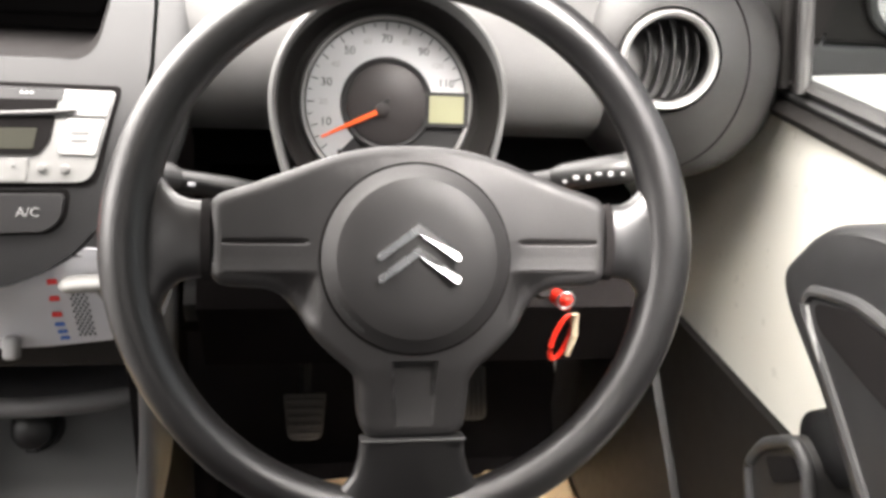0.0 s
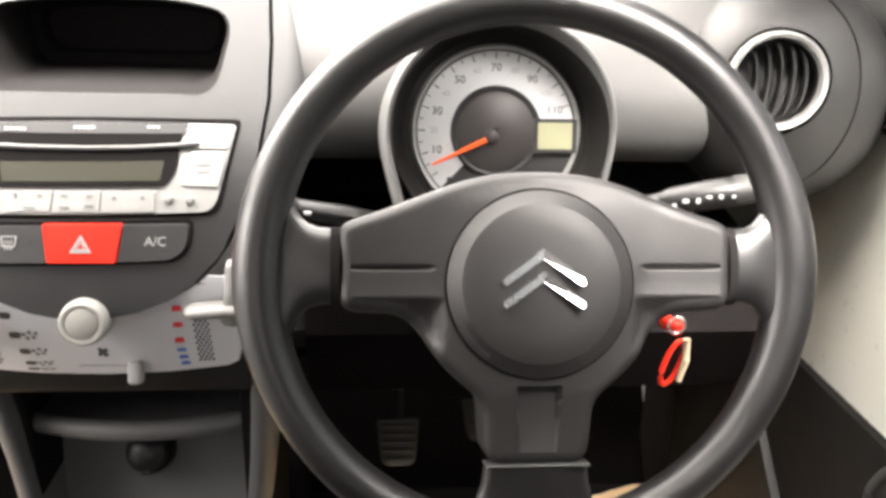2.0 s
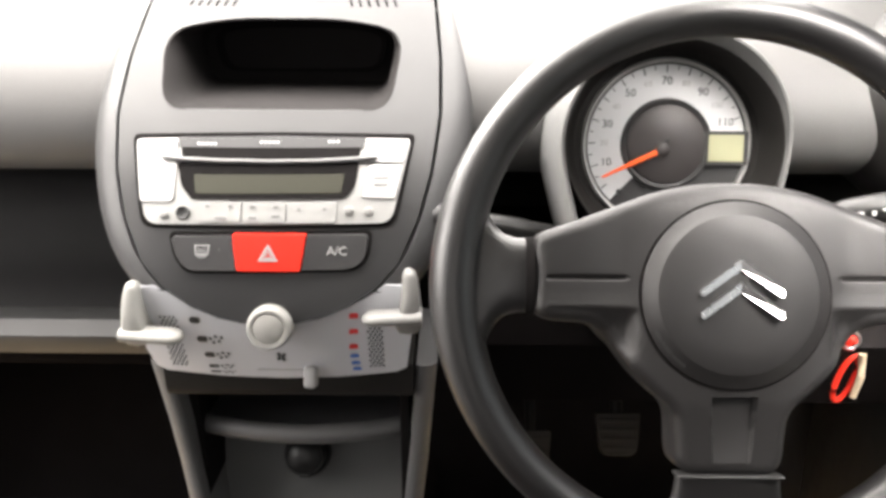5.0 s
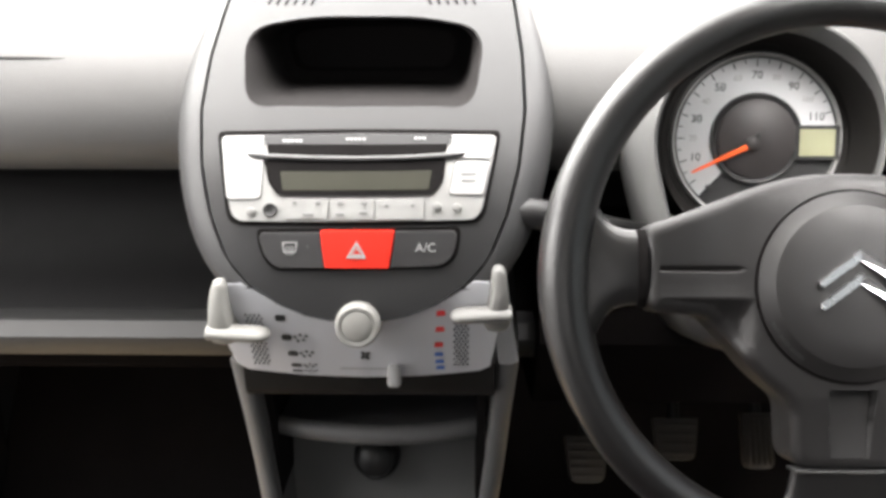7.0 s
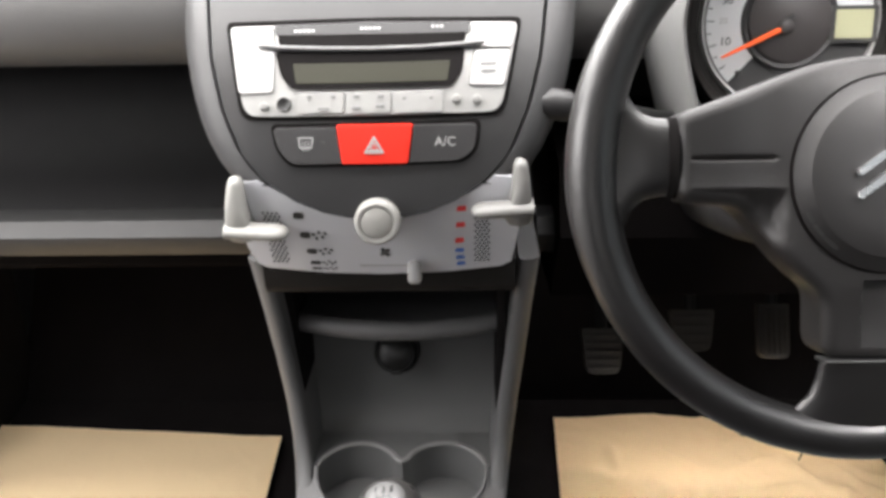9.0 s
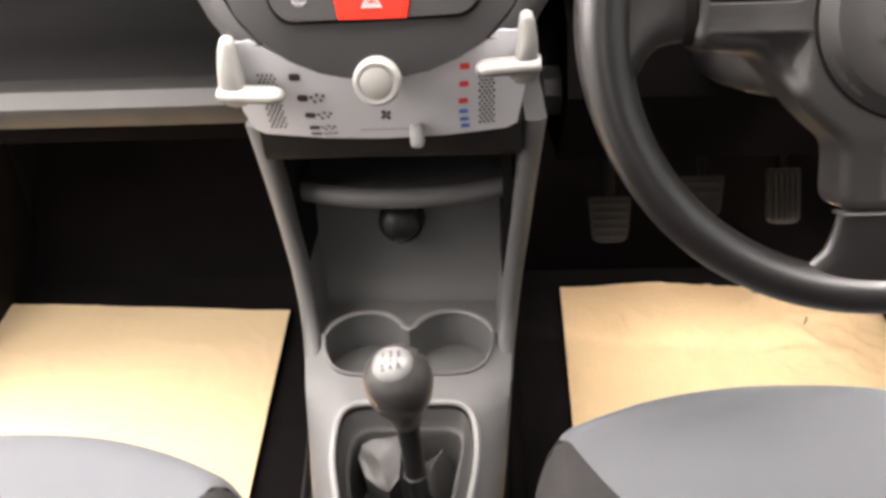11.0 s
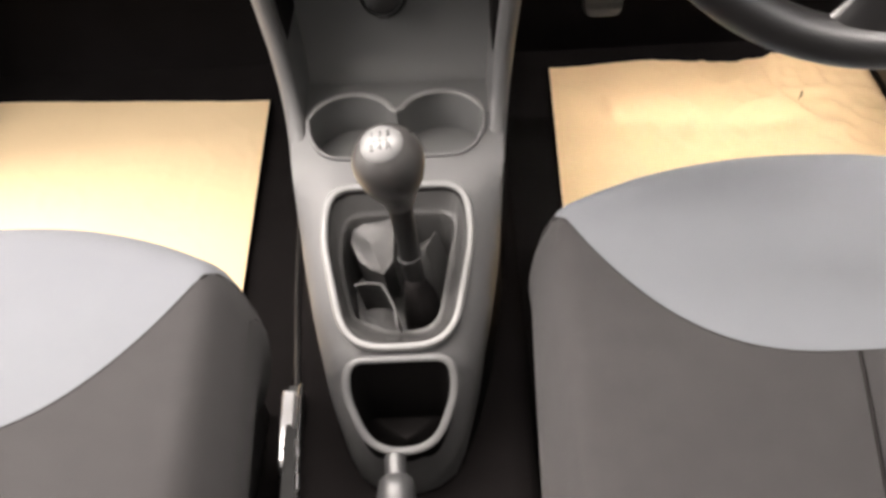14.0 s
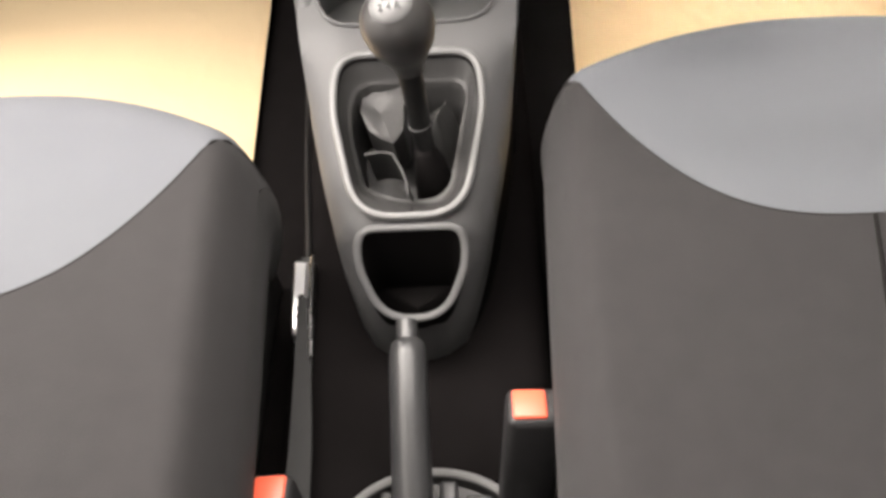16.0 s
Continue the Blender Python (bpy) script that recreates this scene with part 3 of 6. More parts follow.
# side flanks between fascia and dashboard
FL_Z = [0.592, 0.61, 0.64, 0.68, 0.73, 0.77, 0.81, 0.84]
FL_X = [0.102, 0.119, 0.138, 0.152, 0.161, 0.159, 0.150, 0.142]
for s in (-1, 1):
    secs = []
    for z in span(0.6115, 0.84, 16):
        a = wi(z) + 0.0022
        o = smooth_interp(z, FL_Z, FL_X)
        o = max(o, a + 0.004)
        y0 = pod_y(z) + 0.45 * a * a
        y1 = max(y0 + 0.02, min(0.99, y0 + 0.075))
        secs.append([(CX + s * a, y0 + 0.006, z), (CX + s * (a + 0.001), y0 + 0.001, z), (CX + s * (a + (o - a) * 0.35), y0 + 0.003, z), (CX + s * (a + (o - a) * 0.8), y0 + 0.016, z), (CX + s * o, y0 + 0.04, z), (CX + s * o, y1 + 0.03, z), (CX + s * a, y1 + 0.03, z)])
    part("flank", loft(secs), M_FLANK, pod, "light grey side trim of the stack", smooth=60)
top_sec = [(0.972, 0.8365), (0.99, 0.8425), (1.03, 0.850), (1.10, 0.8565), (1.25, 0.858), (1.42, 0.848), (1.42, 0.82), (0.985, 0.82)]
part("top_cover", loft([[(CX + x, y + 0.45 * x * x * (1 if y < 1 else 0), z) for y, z in top_sec] for x in span(-0.126, 0.1345, 10)]), M_DASH, pod, smooth=60)
part("stack_core", block(-0.10, 0.105, 0.88, 1.10, 0.50, 0.735), M_BLACK, pod)


for s in (-1, 1):
    for k in range(6):
        a0 = s * (0.053 + 0.0078 * k)
        part("vent_slit", panel([(a0, 0.8215), (a0 + 0.0022, 0.8215), (a0 + 0.0022 - s * 0.006, 0.835), (a0 - s * 0.006, 0.835)], face(0.0005), (0, 0.002, 0)), M_HOLE, pod, "narrow dark air slit")

# ---------------------------------------------------------------- radio
def rp(cx, cy):
    """Radio layout units to the fascia plane."""
    return ((cx - 585) * 0.000277 - 0.0015, 0.7265 - (cy - 362) * 0.000259)


def rpoly(*pts):
    return [rp(*p) for p in pts]


radio = thing("car_radio", (0, 0.83, 0.66), "silver car radio with dark display and disc slot", "radio")
rad_out = rounded(rpoly((168, 368), (585, 356), (1002, 364), (949, 616), (221, 624)), [0.006, 0.05, 0.006, 0.010, 0.010])
part("surround", panel(rad_out, face(0.0012), (0, 0.01, 0), (), span(-0.1, 0.1, 6), span(0.67, 0.72, 3)), M_HOLE, radio, "dark gap round the radio")
rad_in = rounded(rpoly((184, 381), (585, 369), (987, 377), (936, 603), (236, 610)), [0.005, 0.05, 0.005, 0.010, 0.010])
part("faceplate", panel(rad_in, face(0.004), (0, 0.006, 0), (), span(-0.1, 0.1, 6), span(0.67, 0.72, 3), 0.0008), M_SILVER, radio, "satin silver faceplate")
part("top_band", panel(rounded(rpoly((310, 374), (585, 367), (858, 371), (852, 399), (318, 401)), 0.001), face(0.0052), (0, 0.004, 0), (), span(-0.06, 0.06, 4)), M_POD, radio, "grey band over the slot")


def radio_key(name, pts, r, off, label):
    """A key with a fine dark gap round it."""
    q = rounded(rpoly(*pts), r)
    ca, cb = sum(p[0] for p in q) / len(q), sum(p[1] for p in q) / len(q)
    part("key_gap", panel([(a + math.copysign(0.0007, a - ca), b + math.copysign(0.0007, b - cb)) for a, b in q], face(0.0047), (0, 0.002, 0), (), (), (0.7,)), M_HOLE, radio)
    part(name, panel(q, face(off), (0, 0.004, 0), (), (), (0.7,), 0.0007), M_KEY, radio, label)


radio_key("left_key", ((190, 388), (308, 384), (316, 440), (314, 545), (218, 548)), [0.004, 0.002, 0.004, 0.004, 0.003], 0.0058, "pale silver key")
radio_key("right_key", ((858, 382), (978, 384), (968, 436), (866, 434)), 0.002, 0.0058, "pale silver key")
radio_key("right_key", ((868, 444), (964, 446), (946, 534), (852, 530)), 0.0025, 0.0060, "pale silver key")
part("disc_slot", panel(rounded(rpoly((322, 398), (846, 396), (838, 434), (330, 438)), 0.002), face(0.0054), (0, 0.004, 0), (), span(-0.06, 0.06, 4)), M_HOLE, radio, "black disc slot")
radio_display = part("display", panel(rounded(rpoly((318, 440), (842, 436), (832, 500), (806, 534), (366, 538), (334, 502)), 0.004), face(0.0056), (0, 0.004, 0), (), span(-0.06, 0.06, 4)), M_HOLE, radio, "black display window")
part("display_glass", panel(rounded(rpoly((368, 472), (800, 468), (792, 518), (378, 522)), 0.001), face(0.0060), (0, 0.002, 0), (), span(-0.06, 0.06, 4)), M_LCD_OFF, radio_display, "unlit olive display")
lipc = [rp(x, y) for x, y in ((268, 424), (284, 425), (305, 427), (335, 430), (450, 433), (585, 434), (720, 432), (830, 427), (862, 424), (880, 422), (896, 421))]
part("slot_lip", tube([face(0.0072)(a, b) for a, b in lipc], [0.0006, 0.0022, 0.0027, 0.0025, 0.0023, 0.0022, 0.0023, 0.0025, 0.0027, 0.0022, 0.0006], 12, flat=0.85), M_LIP, radio, "silver lip under the disc slot")
row = [(385, 510), (516, 638), (643, 780)]
for x0, x1 in row:
    part("preset_key", panel(rounded(rpoly((x0, 547), (x1, 545), (x1 - 2, 598), (x0 + 2, 600)), 0.0015), face(0.0055), (0, 0.003, 0), edge=0.0006), M_SILVER, radio, "flat silver key")
for cx, cy in ((290, 583), (817, 567), (873, 570)):
    a, b = rp(cx, cy)
    part("round_key", lathe([(0, 0.003), (0.0025, 0.0026), (0.0034, 0.0012), (0.0036, -0.002)], 20, Matrix.Translation(face(0.005)(a, b)) @ pose(0, 0, 0, 68, 0, 0)), M_SILVER, radio)
a, b = rp(345, 577)
part("jack", lathe([(0.0055, -0.001), (0.0055, 0.001), (0.0048, 0.0016), (0.004, 0.001), (0.002, 0.0004), (0, 0.0004)], 24, Matrix.Translation(face(0.0052)(a, b)) @ pose(0, 0, 0, 68, 0, 0)), M_INK, radio, "round black jack socket")
for cx, cy, n_ in ((397, 388, 5), (580, 382, 5), (765, 380, 3)):
    for k in range(n_):
        a, b = rp(cx + (k - (n_ - 1) / 2) * 12, cy)
        part("caption", panel([(a - 0.0011, b - 0.0009), (a + 0.0011, b - 0.0009), (a + 0.0011, b + 0.0009), (a - 0.0011, b + 0.0009)], face(0.0056), (0, 0.001, 0)), M_GREYPRINT, radio)
for cx, cy, w_ in ((905, 478, 44), (905, 496, 40), (415, 556, 10), (480, 556, 10), (545, 556, 14), (545, 586, 22), (610, 556, 14), (610, 582, 22), (675, 562, 8), (748, 562, 8), (455, 588, 30)):
    a, b = rp(cx, cy)
    part("caption", panel([(a - w_ * 0.000138, b - 0.0008), (a + w_ * 0.000138, b - 0.0008), (a + w_ * 0.000138, b + 0.0008), (a - w_ * 0.000138, b + 0.0008)], face(0.0064), (0, 0.0012, 0)), M_KEYPRINT, radio)

# ---------------------------------------------------------------- switch bar
bar = thing("switch_bar", (0, 0.80, 0.627), "dark switch bar with red hazard button", "switches")
bar_out = rounded([(-0.079, 0.6555), (0.0805, 0.6575), (0.078, 0.637), (0.067, 0.629), (-0.064, 0.627), (-0.074, 0.637)], [0.006, 0.006, 0.008, 0.008, 0.008, 0.008])
part("recess", panel([(a * 1.014, 0.642 + (b - 0.642) * 1.07) for a, b in bar_out], face(0.0008), (0, 0.01, 0), (), span(-0.06, 0.06, 4)), M_HOLE, bar)
demist_switch = part("rear_demist_switch", panel(rounded([(-0.0765, 0.6535), (-0.0285, 0.6545), (-0.0245, 0.630), (-0.062, 0.6295), (-0.0715, 0.638)], [0.005, 0.001, 0.001, 0.006, 0.006]), face(0.0045), (0, 0.006, 0), (), (), (), 0.0012), M_CHAR, bar)
ac_switch = part("air_con_switch", panel(rounded([(0.0305, 0.6555), (0.078, 0.6555), (0.0755, 0.639), (0.066, 0.6315), (0.0265, 0.6305)], [0.001, 0.005, 0.006, 0.006, 0.001]), face(0.0045), (0, 0.006, 0), (), (), (), 0.0012), M_CHAR, bar)
hazard = part("hazard_button", panel(rounded([(-0.0275, 0.656), (0.029, 0.6562), (0.0252, 0.6302), (-0.0235, 0.6302)], 0.0015), face(0.0056), (0, 0.008, 0), (), (), (0.643,), 0.0014), M_RED, bar, "bright red hazard button")


def on_face(a, b, off, turn=0.0):
    x, y, z = face(off)(a, b)
    tilt = 90 - math.degrees(math.atan(0.15 + 4.8 * max(0, b - 0.585)))
    return Matrix.Translation((x, y, z)) @ pose(0, 0, 0, tilt, 0, 0) @ pose(0, 0, 0, 0, 0, turn)


tri = [(0.0, 0.0075), (0.0078, -0.0058), (-0.0078, -0.0058)]
tri_in = [(0.0, 0.0042), (0.0051, -0.0042), (-0.0051, -0.0042)]
part("hazard_symbol", move(join(panel(tri, lambda a, b: (a, b, 0), (0, 0, -0.0006), [tri_in]), panel([(x * 0.5, y * 0.5 - 0.001) for x, y in tri], lambda a, b: (a, b, 0), (0, 0, -0.0006), [[(x * 0.32, y * 0.32 - 0.001) for x, y in tri]])), on_face(0.0005, 0.6430, 0.0062)), M_PRINT, hazard, smooth=0)
part("air_con_lettering", lettering("A/C", 0.0098, on_face(0.054, 0.6445, 0.0052)), M_PRINT, ac_switch, smooth=0)
sym = panel(rounded([(-0.006, 0.0045), (0.006, 0.0045), (0.0048, -0.004), (-0.0048, -0.004)], 0.001), lambda a, b: (a, b, 0), (0, 0, -0.0004), [rounded([(-0.0048, 0.0035), (0.0048, 0.0035), (0.0038, -0.003), (-0.0038, -0.003)], 0.0008)])
for k in (-0.0022, 0.0, 0.0022):
    sym = join(sym, box(0.0007, 0.0075, 0.0004, 0, Matrix.Translation((k, -0.0022, 0))))
part("demist_symbol", move(sym, on_face(-0.0515, 0.6445, 0.0052)), M_PRINT, demist_switch, smooth=0)
part("lamp_dot", panel(rounded([(-0.0395, 0.6435), (-0.0375, 0.6435), (-0.0375, 0.6455), (-0.0395, 0.6455)], 0.0008), face(0.005), (0, 0.001, 0)), M_INK, demist_switch)

# ---------------------------------------------------------------- heater controls
heater = thing("heater_panel", (0, 0.81, 0.525), "white heater control panel with sliders and knob", "controls")


def hface(off=0.0):
    def f(a, b):
        d = max(0.0, 0.61 - b) / 0.085
        return (a, 0.7935 + 0.030 * d ** 1.4 + 0.5 * a * a - off, b)
    return f


low = [(wi(z) + 0.002, z - 0.0022) for z in (0.6, 0.5985, 0.592, 0.589)]
hp = [(-0.110, 0.612), (-0.1125, 0.580), (-0.110, 0.552), (-0.1055, 0.533), (-0.098, 0.528), (-0.05, 0.5235), (0.0, 0.522), (0.05, 0.5235), (0.098, 0.528), (0.1065, 0.533), (0.112, 0.575), (0.110, 0.616), (0.0915, 0.618)]
hp += [(0.079, 0.609), (0.0625, 0.5992), (0.042, 0.591), (0.022, 0.5868), (0.0, 0.5855), (-0.022, 0.5868), (-0.042, 0.591), (-0.0625, 0.5992), (-0.079, 0.609), (-0.0915, 0.616)]
part("plate", panel(hp, hface(), (0, 0.03, 0), (), span(-0.1, 0.1, 8), span(0.53, 0.61, 7)), M_WHITE, heater, "white plastic plate")
kn = Matrix.Translation(hface(0.012)(0.0015, 0.5865)) @ pose(0, 0, 0, 82, 0, 0)
part("fan_knob", lathe([(0.0178, -0.010), (0.0178, 0.004), (0.0170, 0.0085), (0.0152, 0.010), (0.0130, 0.0098), (0.0122, 0.0088), (0.0, 0.0092)], 40, kn), M_OFFWHITE, heater, "round off-white fan knob")
part("knob_face", lathe([(0.0118, 0.0080), (0.0116, 0.0096), (0.0104, 0.0102), (0.0, 0.0104)], 32, kn), M_KNOBFACE, heater, "worn grey face of the knob")
for hx, dz, ma in ((0.0655, 0.5906, M_MARK_RED), (0.0645, 0.5749, M_MARK_RED), (0.0635, 0.5588, M_MARK_RED), (0.0635, 0.5483, M_MARK_BLUE), (0.0640, 0.5402, M_MARK_BLUE), (0.0645, 0.5330, M_MARK_BLUE)):
    hh = 0.0026 if dz > 0.555 else 0.002
    part("heat_mark", panel(rounded([(hx - 0.0036, dz - hh), (hx + 0.0040, dz - hh * 0.8), (hx + 0.0036, dz + hh), (hx - 0.0030, dz + hh)], 0.0012), hface(0.0006), (0, 0.001, 0)), ma, heater)
for k, (ax, dz) in enumerate(((-0.0625, 0.5852), (-0.0597, 0.5657), (-0.0567, 0.5484), (-0.0556, 0.5352), (-0.0554, 0.5285))):
    hh = (0.0031, 0.0031, 0.0027, 0.0018, 0.0011)[k]
    part("flow_mark", panel(rounded([(ax - 0.0043, dz - hh), (ax + 0.0043, dz - hh), (ax + 0.0043, dz + hh), (ax - 0.0043, dz + hh)], 0.0026), hface(0.0006), (0, 0.001, 0)), M_INK, heater)
    if k > 0:
        sx = ax + 0.0120
        for q, (ux, uz) in enumerate(((-0.0052, 0.3), (-0.0030, -1.0), (-0.0006, 1.0), (0.0018, -0.6), (0.0042, 0.7))):
            part("flow_symbol", panel(rounded([(sx + ux - 0.0012, dz + hh * (uz - 0.4)), (sx + ux + 0.0013, dz + hh * (uz - 0.5)), (sx + ux + 0.0010, dz + hh * (uz + 0.3)), (sx + ux - 0.0012, dz + hh * (uz + 0.4))], 0.0004), hface(0.0006), (0, 0.001, 0)), M_INK, heater)
for k in range(4):
    q = pose(0, 0, 0, 0, 0, 45 + 90 * k)
    pet = [q @ Vector((x, y, 0)) for x, y in ((0.0006, -0.0012), (0.0042, -0.002), (0.0046, 0.0008), (0.001, 0.0008))]
    part("fan_symbol", panel([(0.003 + v.x, 0.5476 + v.y * 1.2) for v in pet], hface(0.0006), (0, 0.001, 0)), M_INK, heater)
part("slider_track", panel(rounded([(-0.019, 0.5316), (0.028, 0.5316), (0.028, 0.5328), (-0.019, 0.5328)], 0.0004), hface(0.0005), (0, 0.001, 0)), M_GREYPRINT, heater)
part("slider_tab", box(0.011, 0.016, 0.019, 0.0035, Matrix.Translation((0.0265, 0.815, 0.5285)) @ pose(0, 0, 0, -20, 0, 0)), M_GREYPRINT, heater, "pale grey air slider")


def grille(x0, x1, z0, z1):
    """Small dark holes in a staggered field."""
    out = bmesh.new()
    n = 0
    z = z0
    while z < z1:
        x = x0 + (0.0018 if n % 2 else 0)
        while x < x1:
            c = Vector(hface(0.0004)(x, z))
            vs = [out.verts.new(c + Vector((0.0011 * math.cos(k * math.pi / 3), 0, 0.0011 * math.sin(k * math.pi / 3)))) for k in range(6)]
            b = [out.verts.new(v.co + Vector((0, 0.0008, 0))) for v in vs]
            out.faces.new(vs)
            for k in range(6):
                out.faces.new((vs[k], vs[(k + 1) % 6], b[(k + 1) % 6], b[k]))
            x += 0.0036
        z += 0.0032
        n += 1
    return out


tagged(part("grille", grille(-0.0905, -0.0765, 0.536, 0.590), M_INK, heater, smooth=0), kind="stuff")
tagged(part("grille", grille(0.0765, 0.0885, 0.536, 0.585), M_INK, heater, smooth=0), kind="stuff")
for s, zf, x_in, xo in ((-1, 0.0, 0.069, 0.007), (1, 0.012, 0.073, 0.010)):
    fin = rounded([(0.784, 0.566 + zf), (0.782, 0.596 + zf), (0.789, 0.620 + zf), (0.800, 0.621 + zf), (0.812, 0.60 + zf), (0.810, 0.566 + zf)], 0.011)
    secs = []
    for x, k in ((0.1005, 0.80), (0.1022, 0.96), (0.106, 1.0), (0.1100, 0.94), (0.1118, 0.78)):
        secs.append([(s * (x + xo + 0.10 * (0.566 + zf - z) - (0.1135 - x) / 0.015 * 0.34 * max(0.0, 0.604 + zf - z)), 0.796 + (y - 0.796) * k, 0.592 + zf + (z - 0.592 - zf) * k) for y, z in fin])
    part("slider_fin", loft(secs), M_OFFWHITE if s < 0 else M_FIN, heater, "off-white slider handle" if s < 0 else "mid-grey slider handle", smooth=70)
    fz = 0.5755 + zf * 1.4
    fsec = []
    for q in (0.0, 0.015, 0.05, 0.11, 0.2, 0.35, 0.55, 0.75, 1.0):
        x = x_in + (0.1105 + xo - x_in) * q
        w_ = 0.08 + 0.92 * math.sqrt(1 - (1 - min(1.0, q / 0.22)) ** 2)
        fsec.append([(s * x, 0.7895 + 0.0115 * w_ * math.cos(t), fz + 0.006 * w_ * math.sin(t) + 0.003 * q) for t in [2 * math.pi * k / 16 for k in range(16)]])
    part("slider_finger", loft(fsec), M_OFFWHITE if s < 0 else M_FIN, heater, "off-white slider handle" if s < 0 else "mid-grey slider handle", smooth=70)

# ---------------------------------------------------------------- instrument cluster
cluster = thing("instrument_cluster", (0.313, 0.86, 0.60), "round grey speedometer pod with pale dial", "speedometer")
CM = Matrix.Translation((0.3135, 0.845, 0.722)) @ pose(0, 0, 0, 90 - 11, 0, 0)   # local x right, y up, z to the driver


def cl(pts_to):
    return move(pts_to, CM)


hood = []
for zz, grow in ((-0.09, 1.02), (-0.03, 1.02), (0.012, 1.005), (0.024, 0.995), (0.031, 0.98), (0.034, 0.965), (0.034, 0.945), (0.031, 0.93), (0.012, 0.915), (-0.003, 0.90)):
    ring = []
    for i in range(72):
        a = 2 * math.pi * i / 72
        r = 0.0905 * grow
        c, q = math.cos(a), math.sin(a)
        low = ease(-q, 0.0, 1.0)
        x = r * math.copysign(abs(c) ** (1 - 0.5 * low), c)
        y = r * q * (0.985 + 0.28 * low)
        ring.append((x, y, zz + (0.016 * max(0.0, q) if zz > 0.0 else 0.0)))
    hood.append(ring)
part("hood", cl(loft(hood, caps=False)), M_HOOD, cluster, "grey round hood of the speedometer", smooth=60)
part("hood_back", cl(lathe([(0.0, -0.0045), (0.086, -0.0045), (0.086, -0.007)], 64)), M_PILLAR, cluster, "black back of the speedometer")
part("hood_lining", cl(lathe([(0.0835, 0.030), (0.079, 0.008), (0.0735, 0.001), (0.066, 0.001)], 64, cap=False)), M_PILLAR, cluster, "black inner wall of the hood")
part("dial_plate", cl(lathe([(0.0, -0.0005), (0.0665, -0.0005), (0.0665, -0.004)], 64)), M_CHAR, cluster, "dark dial plate")


def ring_sector(r0, r1, a0, a1, z0, z1, n=48):
    out = [(r1 * math.cos(radians(a)), r1 * math.sin(radians(a))) for a in span(a0, a1, n)]
    inn = [(r0 * math.cos(radians(a)), r0 * math.sin(radians(a))) for a in span(a1, a0, n)]
    return panel(out + inn, lambda a, b: (a, b, z1), (0, 0, z0 - z1))


dial = part("dial_face", cl(ring_sector(0.036, 0.0625, 10, 226, 0.0, 0.0012)), M_DIAL, cluster, "pale silver-grey speed scale", smooth=0)
part("dial_edge", cl(ring_sector(0.0625, 0.0637, 12, 226, 0.0, 0.002)), M_INK, dial, smooth=0)
part("bright_ring", cl(lathe([(0.0637, 0.0), (0.0642, 0.0035), (0.0662, 0.0042), (0.068, 0.001)], 64, cap=False)), M_SILVER, cluster, "thin silver ring")
centre = part("centre_disc", cl(lathe([(0.0365, 0.0), (0.036, 0.003), (0.0345, 0.0036), (0.0318, 0.0024), (0.0, 0.0024)], 48)), M_CHAR, cluster, "dark centre disc")
part("raised_disc", cl(lathe([(0.0312, 0.002), (0.0310, 0.0038), (0.0300, 0.0046), (0.0, 0.0050)], 48)), M_DISC, centre, "brownish grey raised disc")
HUB = (-0.004, -0.0045)
for mph in range(0, 111, 5):
    a = radians(215 - mph * 1.77)
    big = mph % 10 == 0
    l = 0.0055 if big else 0.003
    part("scale_tick", cl(box(l, 0.0009, 0.0004, 0, Matrix.Translation(((0.0618 - l / 2) * math.cos(a), (0.0618 - l / 2) * math.sin(a), 0.0015)) @ pose(0, 0, 0, 0, 0, math.degrees(a)), 1)), M_INK, dial, smooth=0)
for mph in range(10, 111, 10):
    a = radians(215 - mph * 1.77)
    r = 0.0495
    strong = mph in (10, 30, 50, 70, 90, 110)
    part("scale_number", cl(lettering(str(mph), 0.0088 if strong else 0.0066, Matrix.Translation((r * math.cos(a), r * math.sin(a), 0.0015)))), M_INK if strong else M_GREYPRINT, dial, smooth=0)
na = radians(205)
pointer = part("needle", cl(loft([[(HUB[0] + d * math.cos(na) - w_ * math.sin(na), HUB[1] + d * math.sin(na) + w_ * math.cos(na), z) for w_, z in ((-w0, 0.0075), (w0, 0.0075), (w0 * 0.6, 0.0088), (-w0 * 0.6, 0.0088))] for d, w0 in ((-0.004, 0.0022), (0.02, 0.0020), (0.052, 0.0010))])), M_NEEDLE, cluster, "orange pointer", smooth=0)
part("needle_cap", cl(lathe([(0.0, 0.0098), (0.0042, 0.0094), (0.0056, 0.008), (0.0058, 0.0048)], 24, Matrix.Translation((HUB[0], HUB[1], 0)))), M_DISC, pointer, "grey round cap")
part("counterweight", cl(box(0.013, 0.0036, 0.0022, 0.0008, Matrix.Translation((HUB[0] + 0.0005, HUB[1] + 0.0045, 0.0066)) @ pose(0, 0, 0, 0, 0, 40), 1)), M_INK, pointer, "short black tail of the needle")
trip = part("display", cl(panel(rounded([(0.030, -0.0165), (0.0645, -0.0165), (0.0645, 0.0105), (0.030, 0.0105)], 0.002), lambda a, b: (a, b, 0.0046), (0, 0, -0.003))), M_INK, cluster)
part("trip_display", cl(panel(rounded([(0.033, -0.0135), (0.0605, -0.0135), (0.0605, 0.0075), (0.033, 0.0075)], 0.0006), lambda a, b: (a, b, 0.0054), (0, 0, -0.0006))), M_LCD, trip, "olive liquid-crystal display", smooth=0)
